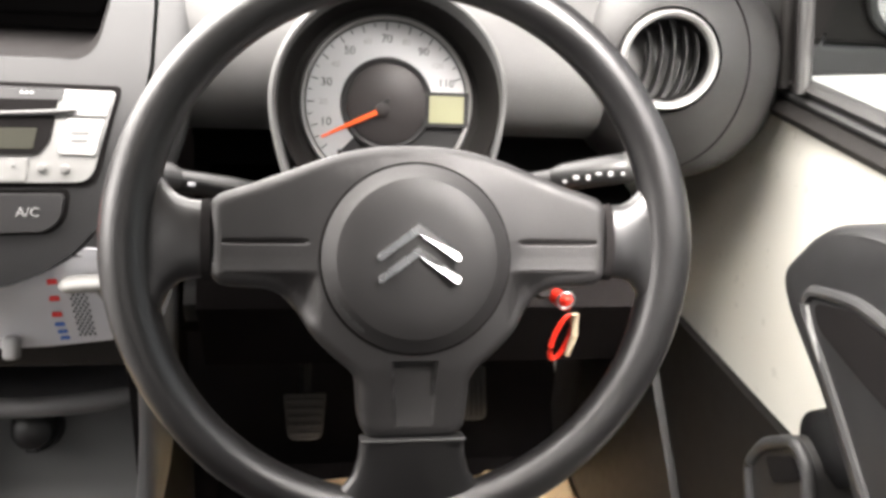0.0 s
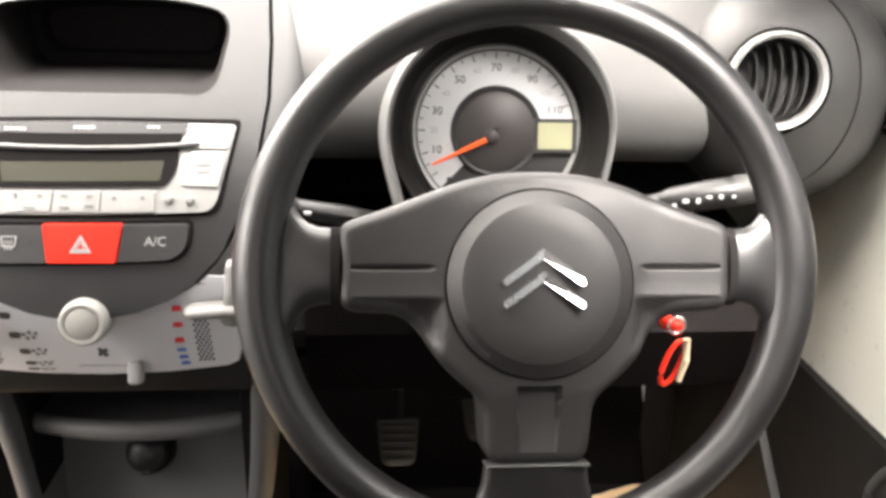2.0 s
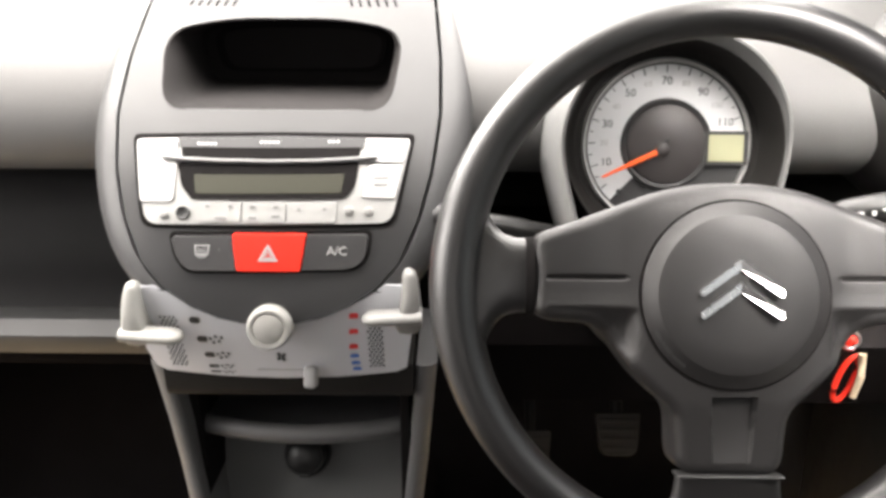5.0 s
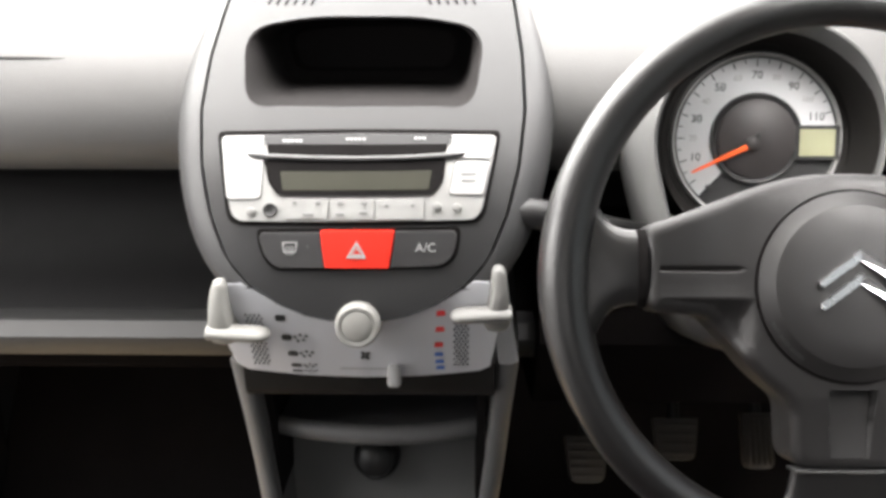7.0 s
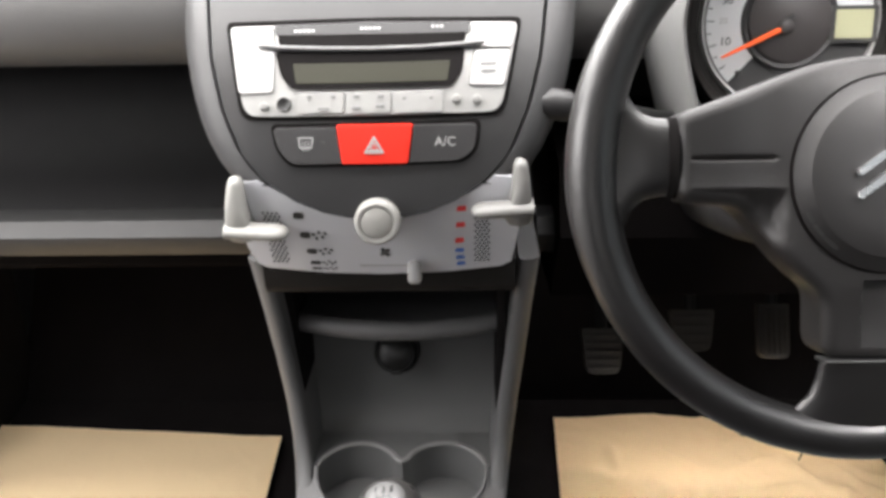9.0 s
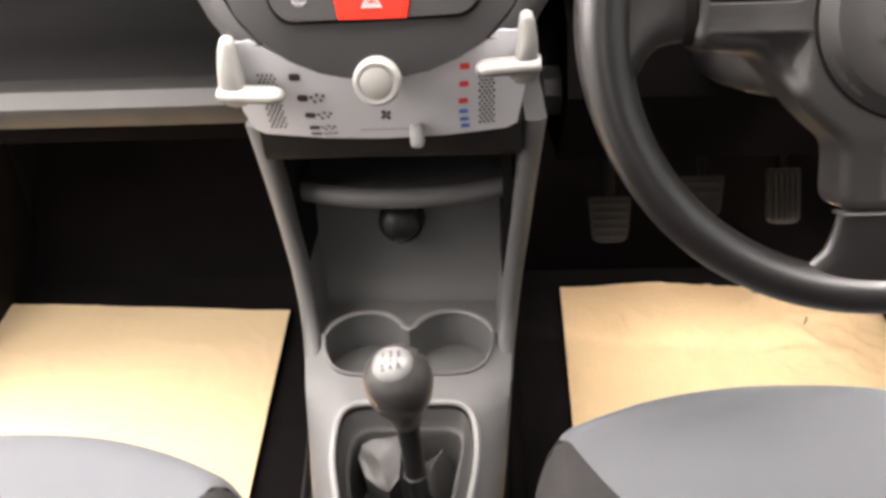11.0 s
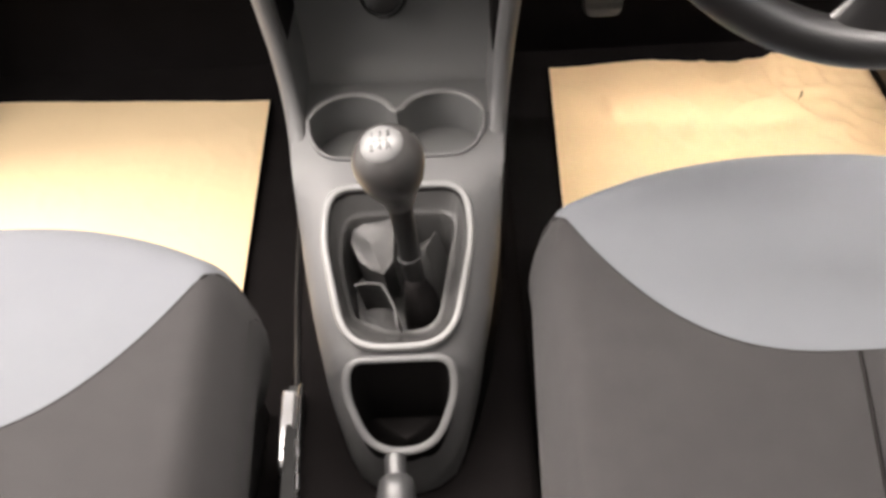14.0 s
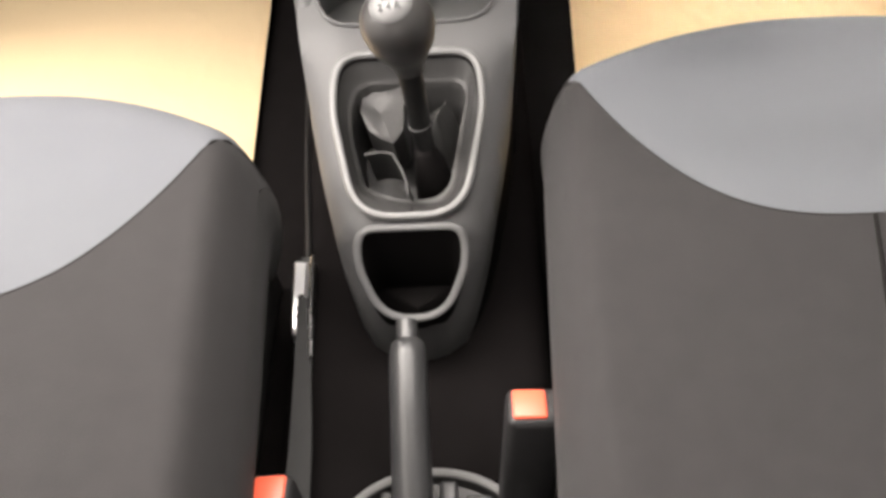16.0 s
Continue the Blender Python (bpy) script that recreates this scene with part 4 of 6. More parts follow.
part("reset_stub", cl(lathe([(0.0, 0.006), (0.002, 0.0055), (0.0025, 0.0)], 16, Matrix.Translation((-0.036, -0.038, 0)))), M_INK, cluster)

# ---------------------------------------------------------------- steering wheel
wheel = thing("steering_wheel", (0.318, 0.72, 0.63), "black three-spoke steering wheel with chrome chevrons", "steering wheel")
WM = Matrix.Translation((0.3145, 0.675, 0.666)) @ pose(0, 0, 0, 90 - 17, 0, 0)


def wh(bm):
    return move(bm, WM)


HM = Matrix.Translation((0.3165, 0.664, 0.664)) @ pose(0, 0, 0, 90 - 20, 0, 0) @ Matrix.Diagonal((0.945, 0.945, 0.945, 1))


def wk(bm):
    return move(bm, HM)


R_MAJ, R_MIN = 0.1692, 0.0140
rim = bmesh.new()
NR, NT = 120, 16
ringv = []
for i in range(NR):
    a = 2 * math.pi * i / NR
    deg = math.degrees(a) % 360
    # thicker grips where the spokes meet the rim
    fat = 1.0 + 0.16 * (math.exp(-(((deg - 0 + 180) % 360 - 180) / 20) ** 2) + math.exp(-((deg - 180) / 20) ** 2))
    rr = R_MIN * fat
    ringv.append([rim.verts.new(((R_MAJ + rr * math.cos(t)) * math.cos(a), (R_MAJ + rr * math.cos(t)) * math.sin(a), rr * 0.98 * math.sin(t))) for t in [2 * math.pi * k / NT for k in range(NT)]])
for i in range(NR):
    a, b = ringv[i], ringv[(i + 1) % NR]
    for k in range(NT):
        rim.faces.new((a[k], b[k], b[(k + 1) % NT], a[(k + 1) % NT]))
part("rim", wh(rim), M_WHEEL, wheel, "black grained foam rim", smooth=80)

hub_top = fine([(-0.112, 0.0445), (-0.10, 0.0485), (-0.075, 0.058), (-0.05, 0.067), (-0.025, 0.0722), (0.0, 0.0735), (0.025, 0.0722), (0.05, 0.067), (0.075, 0.058), (0.10, 0.0485), (0.112, 0.0445)])
hub_corner = [(0.1300, 0.0385), (0.1300, -0.0175), (0.090, -0.0195), (0.076, -0.034), (0.066, -0.050), (0.052, -0.064), (0.0375, -0.0755), (0.0345, -0.1185)]
hub_out = rounded(hub_top + hub_corner + [(-a, b) for a, b in reversed(hub_corner)], [0.004] * len(hub_top) + [0.014, 0.0135, 0.018, 0.01, 0.01, 0.01, 0.014, 0.0135, 0.0135, 0.014, 0.01, 0.01, 0.01, 0.018, 0.0135, 0.014], 4)


def hub_z(a, b):
    """Domed cover; the side spokes carry a hollow over a ridge and a chin, the lower spoke a channel that runs out downwards."""
    r = math.hypot(a, b)
    z = 0.003 - 0.06 * max(0.0, abs(a) - 0.06) ** 1.5
    z += 0.0075 * math.exp(-(r / 0.076) ** 4) + 0.0028 * ease(abs(a), 0.07, 0.10)
    if b > 0.05:
        z -= (b - 0.05) ** 2 * 14
    if b < -0.07:
        z -= (-0.07 - b) * 0.10
    s = ease(abs(a), 0.060, 0.070)
    z -= s * 0.0006 * math.exp(-((b - 0.0035) / 0.0065) ** 2)
    z -= ease(abs(a), 0.066, 0.074) * ease(0.124 - abs(a), 0.0, 0.008) * 0.0030 * math.exp(-((b - 0.0104) / 0.0011) ** 2)
    z += s * 0.0004 * math.exp(-((b + 0.0080) / 0.0020) ** 2)
    z -= s * min(0.008, 0.7 * max(0.0, -0.0085 - b))
    f = max(0.0, min(1.0, (-0.066 - b) / 0.047))
    if b < -0.066:
        z -= 0.0075 * (1 - f) ** 0.8 * ease(0.0150 - 0.0025 * f - abs(a), 0.0, 0.0014)
    return z


HUB_A = span(-0.126, 0.126, 36) + [s * a for s in (-1, 1) for a in (0.0110, 0.0118, 0.0125, 0.0132, 0.0140, 0.0150, 0.0160)]
HUB_B = span(-0.115, 0.07, 30) + [-0.0655, -0.0662, -0.0672, -0.0085, -0.0105, -0.0065, -0.0045, 0.0, 0.0080, 0.0088, 0.0096, 0.0104, 0.0112, 0.0120, 0.0128]
part("hub", wk(padded(hub_out, hub_z, 0.0085, 0.03, HUB_A, HUB_B)), M_WHEELHUB, wheel, "dark grey hub cover with side spokes", smooth=48)
PAD = [(0.0604, 0.0070), (0.0604, 0.0098), (0.0597, 0.0104), (0.0528, 0.0136), (0.0520, 0.0147), (0.0508, 0.0153), (0.035, 0.0172), (0.0, 0.0182)]
pad = part("airbag_pad", wk(lathe(PAD, 72)), M_WHEELHUB, wheel, "round centre pad with a bevelled border", smooth=30)
part("pad_seam", wk(lathe([(0.0600, 0.0080), (0.0606, 0.0094), (0.0618, 0.0091), (0.0621, 0.0070)], 72, cap=False)), M_FELT, pad, "fine black seam round the pad")
part("pad_step", wk(lathe([(0.0528, 0.0134), (0.0524, 0.01415), (0.0519, 0.0144)], 72, cap=False)), M_FELT, pad)
for a0, a1 in ((204, 211), (213, 222), (224, 234)):
    mark = [(0.0578 * math.cos(radians(q)), 0.0578 * math.sin(radians(q))) for q in span(a0, a1, 5)] + [(0.0556 * math.cos(radians(q)), 0.0556 * math.sin(radians(q))) for q in span(a1, a0, 5)]
    part("pad_caption", wk(panel(mark, lambda a, b: (a, b, 0.0140 - 0.464 * (math.hypot(a, b) - 0.0528)), (0, 0, -0.0008))), M_INK, pad, smooth=0)
for s in (-1, 1):
    part("spoke_groove", wk(panel(rounded([(s * 0.066, 0.0110), (s * 0.085, 0.0118), (s * 0.121, 0.0110), (s * 0.121, 0.0099), (s * 0.085, 0.0090), (s * 0.066, 0.0094)], 0.0005), lambda a, b: (a, b, hub_z(a, 0.02) - 0.0010), (0, 0, -0.004), (), [s * q for q in span(0.07, 0.12, 8)])), M_HOLE, wheel, "dark groove along the spoke")
    grip = [[(s * x, (y0 + y1) * 0.5 + (y1 - y0) * 0.5 * math.copysign(abs(math.cos(t)) ** 0.8, math.cos(t)), zc + hz * math.sin(t)) for t in [2 * math.pi * k / 24 for k in range(24)]] for x, y0, y1, zc, hz in ((0.1345, -0.0125, 0.0362, -0.006, 0.0090), (0.1420, -0.0132, 0.0368, -0.0065, 0.0096), (0.1490, -0.0155, 0.0395, -0.0080, 0.0102), (0.1545, -0.0210, 0.0450, -0.0095, 0.0106), (0.1590, -0.0300, 0.0535, -0.0108, 0.0106), (0.1640, -0.0440, 0.0660, -0.0114, 0.0100), (0.1710, -0.0560, 0.0760, -0.0117, 0.0085))]
    part("spoke_arm", wk(loft(grip)), M_WHEEL, wheel, "black foam spoke end", smooth=70)
    part("spoke_joint", wk(loft([[(s * x, 0.0112 + 0.0258 * math.cos(t), -0.006 + 0.0110 * math.sin(t)) for t in [2 * math.pi * k / 16 for k in range(16)]] for x in (0.1286, 0.1345)])), M_HOLE, wheel)
low_arm = [[(hw * math.cos(t), v, zc + hz * math.sin(t)) for t in [2 * math.pi * k / 24 for k in range(24)]] for v, hw, zc, hz in ((-0.1195, 0.0345, -0.0085, 0.0090), (-0.132, 0.036, -0.0115, 0.0100), (-0.144, 0.0395, -0.0145, 0.0106), (-0.153, 0.0470, -0.0168, 0.0108), (-0.160, 0.0580, -0.0184, 0.0106), (-0.166, 0.0700, -0.0193, 0.0100), (-0.172, 0.0820, -0.0196, 0.0085))]
part("lower_arm", wk(loft(low_arm)), M_WHEEL, wheel, "black foam lower spoke end", smooth=70)
part("lower_joint", wk(box(0.069, 0.0022, 0.018, 0.0008, Matrix.Translation((0, -0.1188, -0.0075)))), M_INK, wheel)


def chevron(y0):
    pts = [(0.0, y0), (0.0282, y0 - 0.0205), (0.0286, y0 - 0.0240), (0.0268, y0 - 0.0252), (0.0, y0 - 0.0066), (-0.0262, y0 - 0.0252), (-0.0282, y0 - 0.0240), (-0.0278, y0 - 0.0205)]
    return panel(pts, lambda a, b: (a, b, 0.0198 + (0.16 if a > 0 else 0.06) * abs(a) - (0.25 if a > 0 else -0.06) * (b - y0 + 0.006 + 0.7 * abs(a))), (0, 0, -0.012), (), (0.0,), (), 0.0008)


for y0 in (0.0245, 0.0085):
    part("emblem_chevron", wk(move(chevron(y0), Matrix.Diagonal((0.9, 0.9, 1, 1)))), M_CHROME, pad, "chrome chevron emblem", smooth=20)

# ---------------------------------------------------------------- column, stalks, key
column = thing("steering_column", (0.318, 0.85, 0.56), "black steering column shroud", "steering column")
cs = []
for d, hw, hh in ((0.03, 0.045, 0.045), (0.06, 0.062, 0.055), (0.14, 0.064, 0.058), (0.24, 0.055, 0.06), (0.36, 0.05, 0.055)):
    cs.append([(hw * math.copysign(abs(math.cos(t)) ** 0.6, math.cos(t)), -0.006 + hh * math.copysign(abs(math.sin(t)) ** 0.6, math.sin(t)), -d) for t in [2 * math.pi * k / 28 for k in range(28)]])
part("shroud", wh(loft(cs)), M_BLACK, column, smooth=60)
part("knee_cover", loft([[(x, y, z) for y, z in ((0.93, 0.58), (0.90, 0.52), (0.96, 0.43), (1.15, 0.40), (1.15, 0.62))] for x in (0.155, 0.20, 0.55, 0.60)]), M_FELT, column, "black knee panel under the column")

stalk_r = thing("light_stalk", (0.45, 0.84, 0.66), "black light switch stalk with white symbols", "stalk")
sr = [(0.37, 0.855, 0.645), (0.43, 0.845, 0.660), (0.452, 0.842, 0.6645), (0.50, 0.832, 0.676), (0.525, 0.828, 0.681)]
part("arm", tube(sr[:3], [0.006, 0.0075, 0.0085], 14), M_SOCKET, stalk_r)
part("switch_head", tube([sr[2], (0.462, 0.840, 0.667), sr[3], (0.52, 0.829, 0.680), sr[4]], [0.0085, 0.0115, 0.0128, 0.0125, 0.010], 18), M_SOCKET, stalk_r)
part("end_ring", tube([(0.510, 0.831, 0.678), (0.524, 0.828, 0.681)], [0.0132, 0.0122], 18), M_VENT, stalk_r, "grey end ring")
for xx, up, w_, h_ in ((0.460, -0.001, 0.004, 0.0026), (0.4685, 0.001, 0.005, 0.0034), (0.478, -0.0005, 0.0035, 0.0045), (0.486, 0.0015, 0.005, 0.0022), (0.4955, 0.0, 0.0045, 0.0038), (0.505, -0.0015, 0.003, 0.0026)):
    part("symbol", box(w_, 0.0012, h_, 0.0004, Matrix.Translation((xx, 0.840 - 0.21 * (xx - 0.462) - 0.0127, 0.668 + up + 0.24 * (xx - 0.462))), 1), M_PRINT, stalk_r)
stalk_l = thing("wiper_stalk", (0.19, 0.84, 0.65), "black wiper stalk with grey end", "stalk")
slp = [(0.255, 0.855, 0.640), (0.215, 0.850, 0.646), (0.19, 0.846, 0.651), (0.155, 0.838, 0.659), (0.128, 0.832, 0.664)]
part("arm", tube(slp[:4], [0.007, 0.008, 0.0095, 0.009], 14), M_SOCKET, stalk_l)
part("end_cap", tube([slp[3], (0.148, 0.836, 0.661), (0.134, 0.833, 0.664), (0.126, 0.831, 0.665)], [0.009, 0.0125, 0.0125, 0.008], 16), M_CHAR, stalk_l, "grey rounded end")
part("symbol", box(0.006, 0.0012, 0.003, 0.0004, Matrix.Translation((0.165, 0.8295, 0.6585)), 1), M_WHITE, stalk_l)

key = thing("ignition_key", (0.462, 0.79, 0.55), "car key with red and chrome fob loop", "key")
part("lock", lathe([(0.016, -0.03), (0.016, 0.0), (0.013, 0.004), (0.0, 0.004)], 24, Matrix.Translation((0.455, 0.835, 0.575)) @ pose(0, 0, 0, 80, 0, 20)), M_BLACK, key)
part("key_head", box(0.010, 0.024, 0.013, 0.004, Matrix.Translation((0.464, 0.812, 0.568)) @ pose(0, 0, 0, 0, 0, 20)), M_RED, key, "red key head")
loop = [(0.466 + 0.0065 * math.sin(a) - 0.010 * (0.5 - 0.5 * math.cos(a)), 0.792, 0.562 - 0.0195 * (1 - math.cos(a))) for a in [2 * math.pi * k / 28 for k in range(28)]]
part("fob_loop", tube(loop, 0.0023, 10, True), M_RED, key, "glossy red loop")
part("fob_strap", tube([(0.469, 0.788, 0.566), (0.470, 0.786, 0.548), (0.466, 0.786, 0.529)], [0.0032, 0.0030, 0.0024], 10), M_STRAP, key, "worn tan strap")
part("ring", tube([(0.462 + 0.007 * math.cos(a), 0.795, 0.575 + 0.007 * math.sin(a)) for a in [2 * math.pi * k / 20 for k in range(20)]], 0.0012, 6, True), M_CHROME, key)

# ---------------------------------------------------------------- side air vent
vent = thing("side_air_vent", (0.60, 1.0, 0.66), "round dash-end air vent with silver ring", "air vent")
VM = Matrix.Translation((0.563, 0.898, 0.758)) @ pose(0, 0, 0, 90 - 4, 0, -10) @ Matrix.Diagonal((0.87, 0.87, 1, 1))
pod_secs = []
POD = ((0.006, 0.0525, 0.0, 0.0), (0.003, 0.060, 0.002, 0.0), (-0.003, 0.070, 0.005, -0.002), (-0.009, 0.080, 0.009, -0.004), (-0.017, 0.0925, 0.015, -0.008), (-0.030, 0.1055, 0.020, -0.012), (-0.052, 0.1165, 0.0245, -0.016), (-0.09, 0.120, 0.027, -0.018), (-0.20, 0.114, 0.027, -0.018))
for d, r, ox, oy in POD:
    pod_secs.append([(ox + r * math.cos(a), oy + r * math.sin(a), d) for a in [2 * math.pi * k / 64 for k in range(64)]])
part("pod", move(loft(pod_secs, caps=False), VM), M_VENT, vent, "dark grey rounded vent pod", smooth=50)
seam = []
for k in range(40):
    a = radians(-78 + 160 * k / 39)
    x, y = 0.004 + 0.082 * math.cos(a), -0.012 + 0.108 * math.sin(a)
    rad = [math.hypot(x - ox, y - oy) - r for d, r, ox, oy in POD[:8]]   # falls through 0 where the skin passes under (x, y)
    seam.append((x, y, float(np.interp(0.0, [-v for v in rad], [d for d, r, ox, oy in POD[:8]])) + 0.0002))
part("seam", move(tube(seam, 0.0012, 8), VM), M_HOLE, vent, "dark seam across the pod")
VR = VM @ Matrix.Diagonal((0.92, 0.92, 1, 1))
part("ring", move(lathe([(0.0570, -0.004), (0.0535, 0.003), (0.0530, 0.009), (0.0505, 0.012), (0.0465, 0.010), (0.0445, 0.0), (0.0445, -0.01)], 56, cap=False), VR), M_SILVER, vent, "satin silver ring")
part("barrel", move(lathe([(0.0445, 0.002), (0.0435, -0.03), (0.0, -0.034)], 48, cap=False), VR), M_BLACK, vent)
for k in range(5):
    xx = -0.026 + k * 0.013
    hh = math.sqrt(max(0.0, 0.043 ** 2 - xx ** 2)) * 0.98
    fin = [[(xx - 0.006 + 0.014 * math.cos(b) * (1 if c == 1 else 0.85), hh * math.sin(b), zz) for b in span(-math.pi / 2, math.pi / 2, 10)] for c, zz in ((1, 0.001), (1, -0.014), (0.55, -0.014), (0.55, 0.001))]
    fin = [[fin[j][i] for j in range(4)] for i in range(11)]
    part("louvre", move(loft(fin), VR), M_CHAR, vent, "black curved louvre")

# ---------------------------------------------------------------- pedals
def pedal(name, label, x0, x1, y, z0, z1, ribs, vertical=False):
    p = thing(name, ((x0 + x1) / 2, y, z0), label, "pedal")
    tilt = Matrix.Translation(((x0 + x1) / 2, y, (z0 + z1) / 2)) @ pose(0, 0, 0, -28, 0, 0)
    w_, h_ = x1 - x0, z1 - z0
    wide = 1.0 if vertical else 0.78
    shape = rounded([(-w_ / 2, h_ / 2), (w_ / 2, h_ / 2), (w_ / 2 * wide, -h_ / 2), (-w_ / 2 * wide, -h_ / 2)], [0.004, 0.004, 0.012, 0.012])
    pedal_pad = part("pad", move(panel(shape, lambda a, b: (a, -0.007, b), (0, 0.014, 0), edge=0.0015), tilt), M_RUBBER, p, "ribbed rubber pad")
    for i in range(ribs):
        f = (i + 0.5) / ribs - 0.5
        if vertical:
            part("rib", box(w_ / ribs * 0.45, 0.004, h_ * 0.86, 0.0012, tilt @ Matrix.Translation((f * w_ * 0.9, -0.008, 0)), 1), M_RUBBER, pedal_pad)
        else:
            part("rib", box(w_ * (0.88 - 0.16 * (0.5 - f)), 0.003, h_ / ribs * 0.45, 0.0012, tilt @ Matrix.Translation((0, -0.008, f * h_ * 0.9)), 1), M_RUBBER, pedal_pad)
    # Steel arm coloured black in place of the shade behind the pad.
    part("lever", tube([((x0 + x1) / 2, y + 0.012, z1 - 0.02), ((x0 + x1) / 2, y + 0.06, z1 + 0.08), ((x0 + x1) / 2, y + 0.16, z1 + 0.24)], 0.008, 8), M_BLACK, p, "steel pedal arm blackened for the footwell's shade")
    return p


pedal("clutch_pedal", "black rubber clutch pedal pad", 0.226, 0.283, 1.20, 0.187, 0.248, 5)
pedal("brake_pedal", "black rubber brake pedal pad", 0.343, 0.403, 1.20, 0.222, 0.277, 4)
pedal("accelerator_pedal", "ribbed grey accelerator pedal", 0.463, 0.503, 1.20, 0.212, 0.284, 5, True)

# ---------------------------------------------------------------- centre console
console = thing("centre_console", (0.003, 0.75, 0.0), "grey plastic centre console with cup holders", "console")
KX = 0.003


def deck_z(y):
    return 0.2125 + (y - 0.66) * (0.40 if y > 0.66 else 0.30) - 0.44 * max(0.0, 0.643 - y)


def nose(y):
    """The rear end of the deck bends down steeply; y runs along the skin, the result along the floor."""
    return y + 0.26 * max(0.0, 0.643 - y)


WO_Y = [0.555, 0.558, 0.565, 0.58, 0.60, 0.65, 0.70, 0.75, 0.80, 0.85, 0.90, 1.05]
WO_X = [0.0, 0.015, 0.028, 0.042, 0.052, 0.068, 0.080, 0.090, 0.097, 0.102, 0.105, 0.108]


def wo(y):
    return interp(y, WO_Y, WO_X)


T = 0.018   # rail width
half = [(wo(y), y) for y in WO_Y[:9]] + [(0.0995, 0.82)]
mouth = [(0.084, 0.86), (0.0825, 0.848), (0.0790, 0.8375), (0.0735, 0.829), (0.0660, 0.8235), (0.0570, 0.8205), (0.045, 0.8195)]
mouth_line = mouth + [(-a, y) for a, y in reversed(mouth)]
deck_out = half + [(0.102, 0.86)] + mouth + [(0.0, 0.8195)]
deck_out = deck_out + [(-a, y) for a, y in reversed(deck_out[1:-1])]


def ring_shape(k=1.0, n=7):
    """Outline of the gaiter opening, narrower to the rear."""
    pts = rounded([(-0.062, 0.790), (0.062, 0.790), (0.0675, 0.745), (0.046, 0.648), (-0.046, 0.648), (-0.0675, 0.745)], [0.028, 0.028, 0.05, 0.034, 0.034, 0.05], n)
    return [(a * k, 0.722 + (b - 0.722) * k) for a, b in pts]


bin_shape = rounded([(-0.0435, 0.640), (0.0435, 0.640), (0.0465, 0.612), (0.027, 0.5655), (-0.027, 0.5655), (-0.0465, 0.612)], [0.014, 0.014, 0.04, 0.034, 0.034, 0.04], 8)


def deck(a, y):
    inside = max(0.0, min(wo(y) - abs(a), (y - 0.555) * 1.2))
    fade = max(0.0, min(1.0, (0.815 - y) / 0.05))
    return (KX + a, nose(y), deck_z(y) - 0.9 * max(0.0, abs(a) - 0.055) ** 1.6 - 0.026 * (1 + 0.9 * max(0.0, min(1.0, (0.68 - y) / 0.06))) * fade * math.exp(-inside / 0.014) - 0.0045 * math.exp(-((y - 0.637) / 0.007) ** 2))


part("deck", panel(deck_out[:-1] if deck_out[0] == deck_out[-1] else deck_out, deck, (0, 0, -0.03), [ring_shape(0.985), bin_shape], span(-0.099, 0.099, 36), span(0.56, 0.84, 24)), M_CONSOLE, console, "satin grey top of the console", smooth=60)
# Skirt and cubby take near-black in place of the shade around them.
part("deck_skirt", loft([[(KX + a * k, 0.70 + (nose(y) - 0.70) * k2, (deck_z(y) - 0.028 - 0.03 * max(0.0, min(1.0, (0.70 - y) / 0.06))) if j == 0 else 0.0) for a, y in (half + [(0.103, 0.90)] + [(-0.103, 0.90)] + [(-a, y) for a, y in reversed(half[1:])])] for j, (k, k2) in enumerate(((0.975, 0.985), (0.985, 0.99)))], caps=False), M_HOLE, console, "lower sides blackened for the shade in the gap")
part("bin_well", loft([[(KX + a * s, nose(0.605 + (y - 0.605) * s), deck_z(y) - d) for a, y in bin_shape] for s, d in ((1.0, 0.0005), (0.96, 0.02), (0.86, 0.085), (0.01, 0.086))], caps=False), M_HOLE, console, "deep cubby blackened for the shade inside")
part("bin_lip", tube([(KX + a * 1.02, nose(0.605 + (y - 0.605) * 1.02), deck_z(y) - 0.0012) for a, y in bin_shape], 0.0038, 12, True, flat=0.7), M_CONSOLE, console)

# side rails that climb to the stack
RAIL_F = [(0.815, 0.262), (0.838, 0.277), (0.858, 0.295), (0.869, 0.32), (0.873, 0.36), (0.868, 0.41), (0.857, 0.46), (0.846, 0.50), (0.838, 0.528)]
for s in (-1, 1):
    secs = []
    for y, z in RAIL_F:
        o = interp(z, [0.26, 0.30, 0.40, 0.53], [0.1005, 0.107, 0.115, 0.122] if s < 0 else [0.1005, 0.108, 0.119, 0.129])
        i = o - T
        secs.append([(KX + s * i, y + 0.13, z), (KX + s * i, y + 0.004, z), (KX + s * (i + 0.003), y, z), (KX + s * (o - 0.006), y + 0.001, z), (KX + s * o, y + 0.008, z), (KX + s * o, y + 0.13, z)])
    part("side_rail", loft(secs), M_CONSOLE, console, "grey rail up the side of the tray", smooth=60)
    # Blackened to hold the shade at the tray's sides.
    part("side_skirt", loft([[(KX + s * 0.102, y, z) for y, z in ((0.83, 0.0), (0.84, 0.26), (0.89, 0.33), (0.88, 0.45), (0.86, 0.53), (1.2, 0.53), (1.2, 0.0))], [(KX + s * 0.094, y, z) for y, z in ((0.83, 0.0), (0.84, 0.26), (0.89, 0.33), (0.88, 0.45), (0.86, 0.53), (1.2, 0.53), (1.2, 0.0))]]), M_HOLE, console, "lower side blackened for the shade beside the tray")
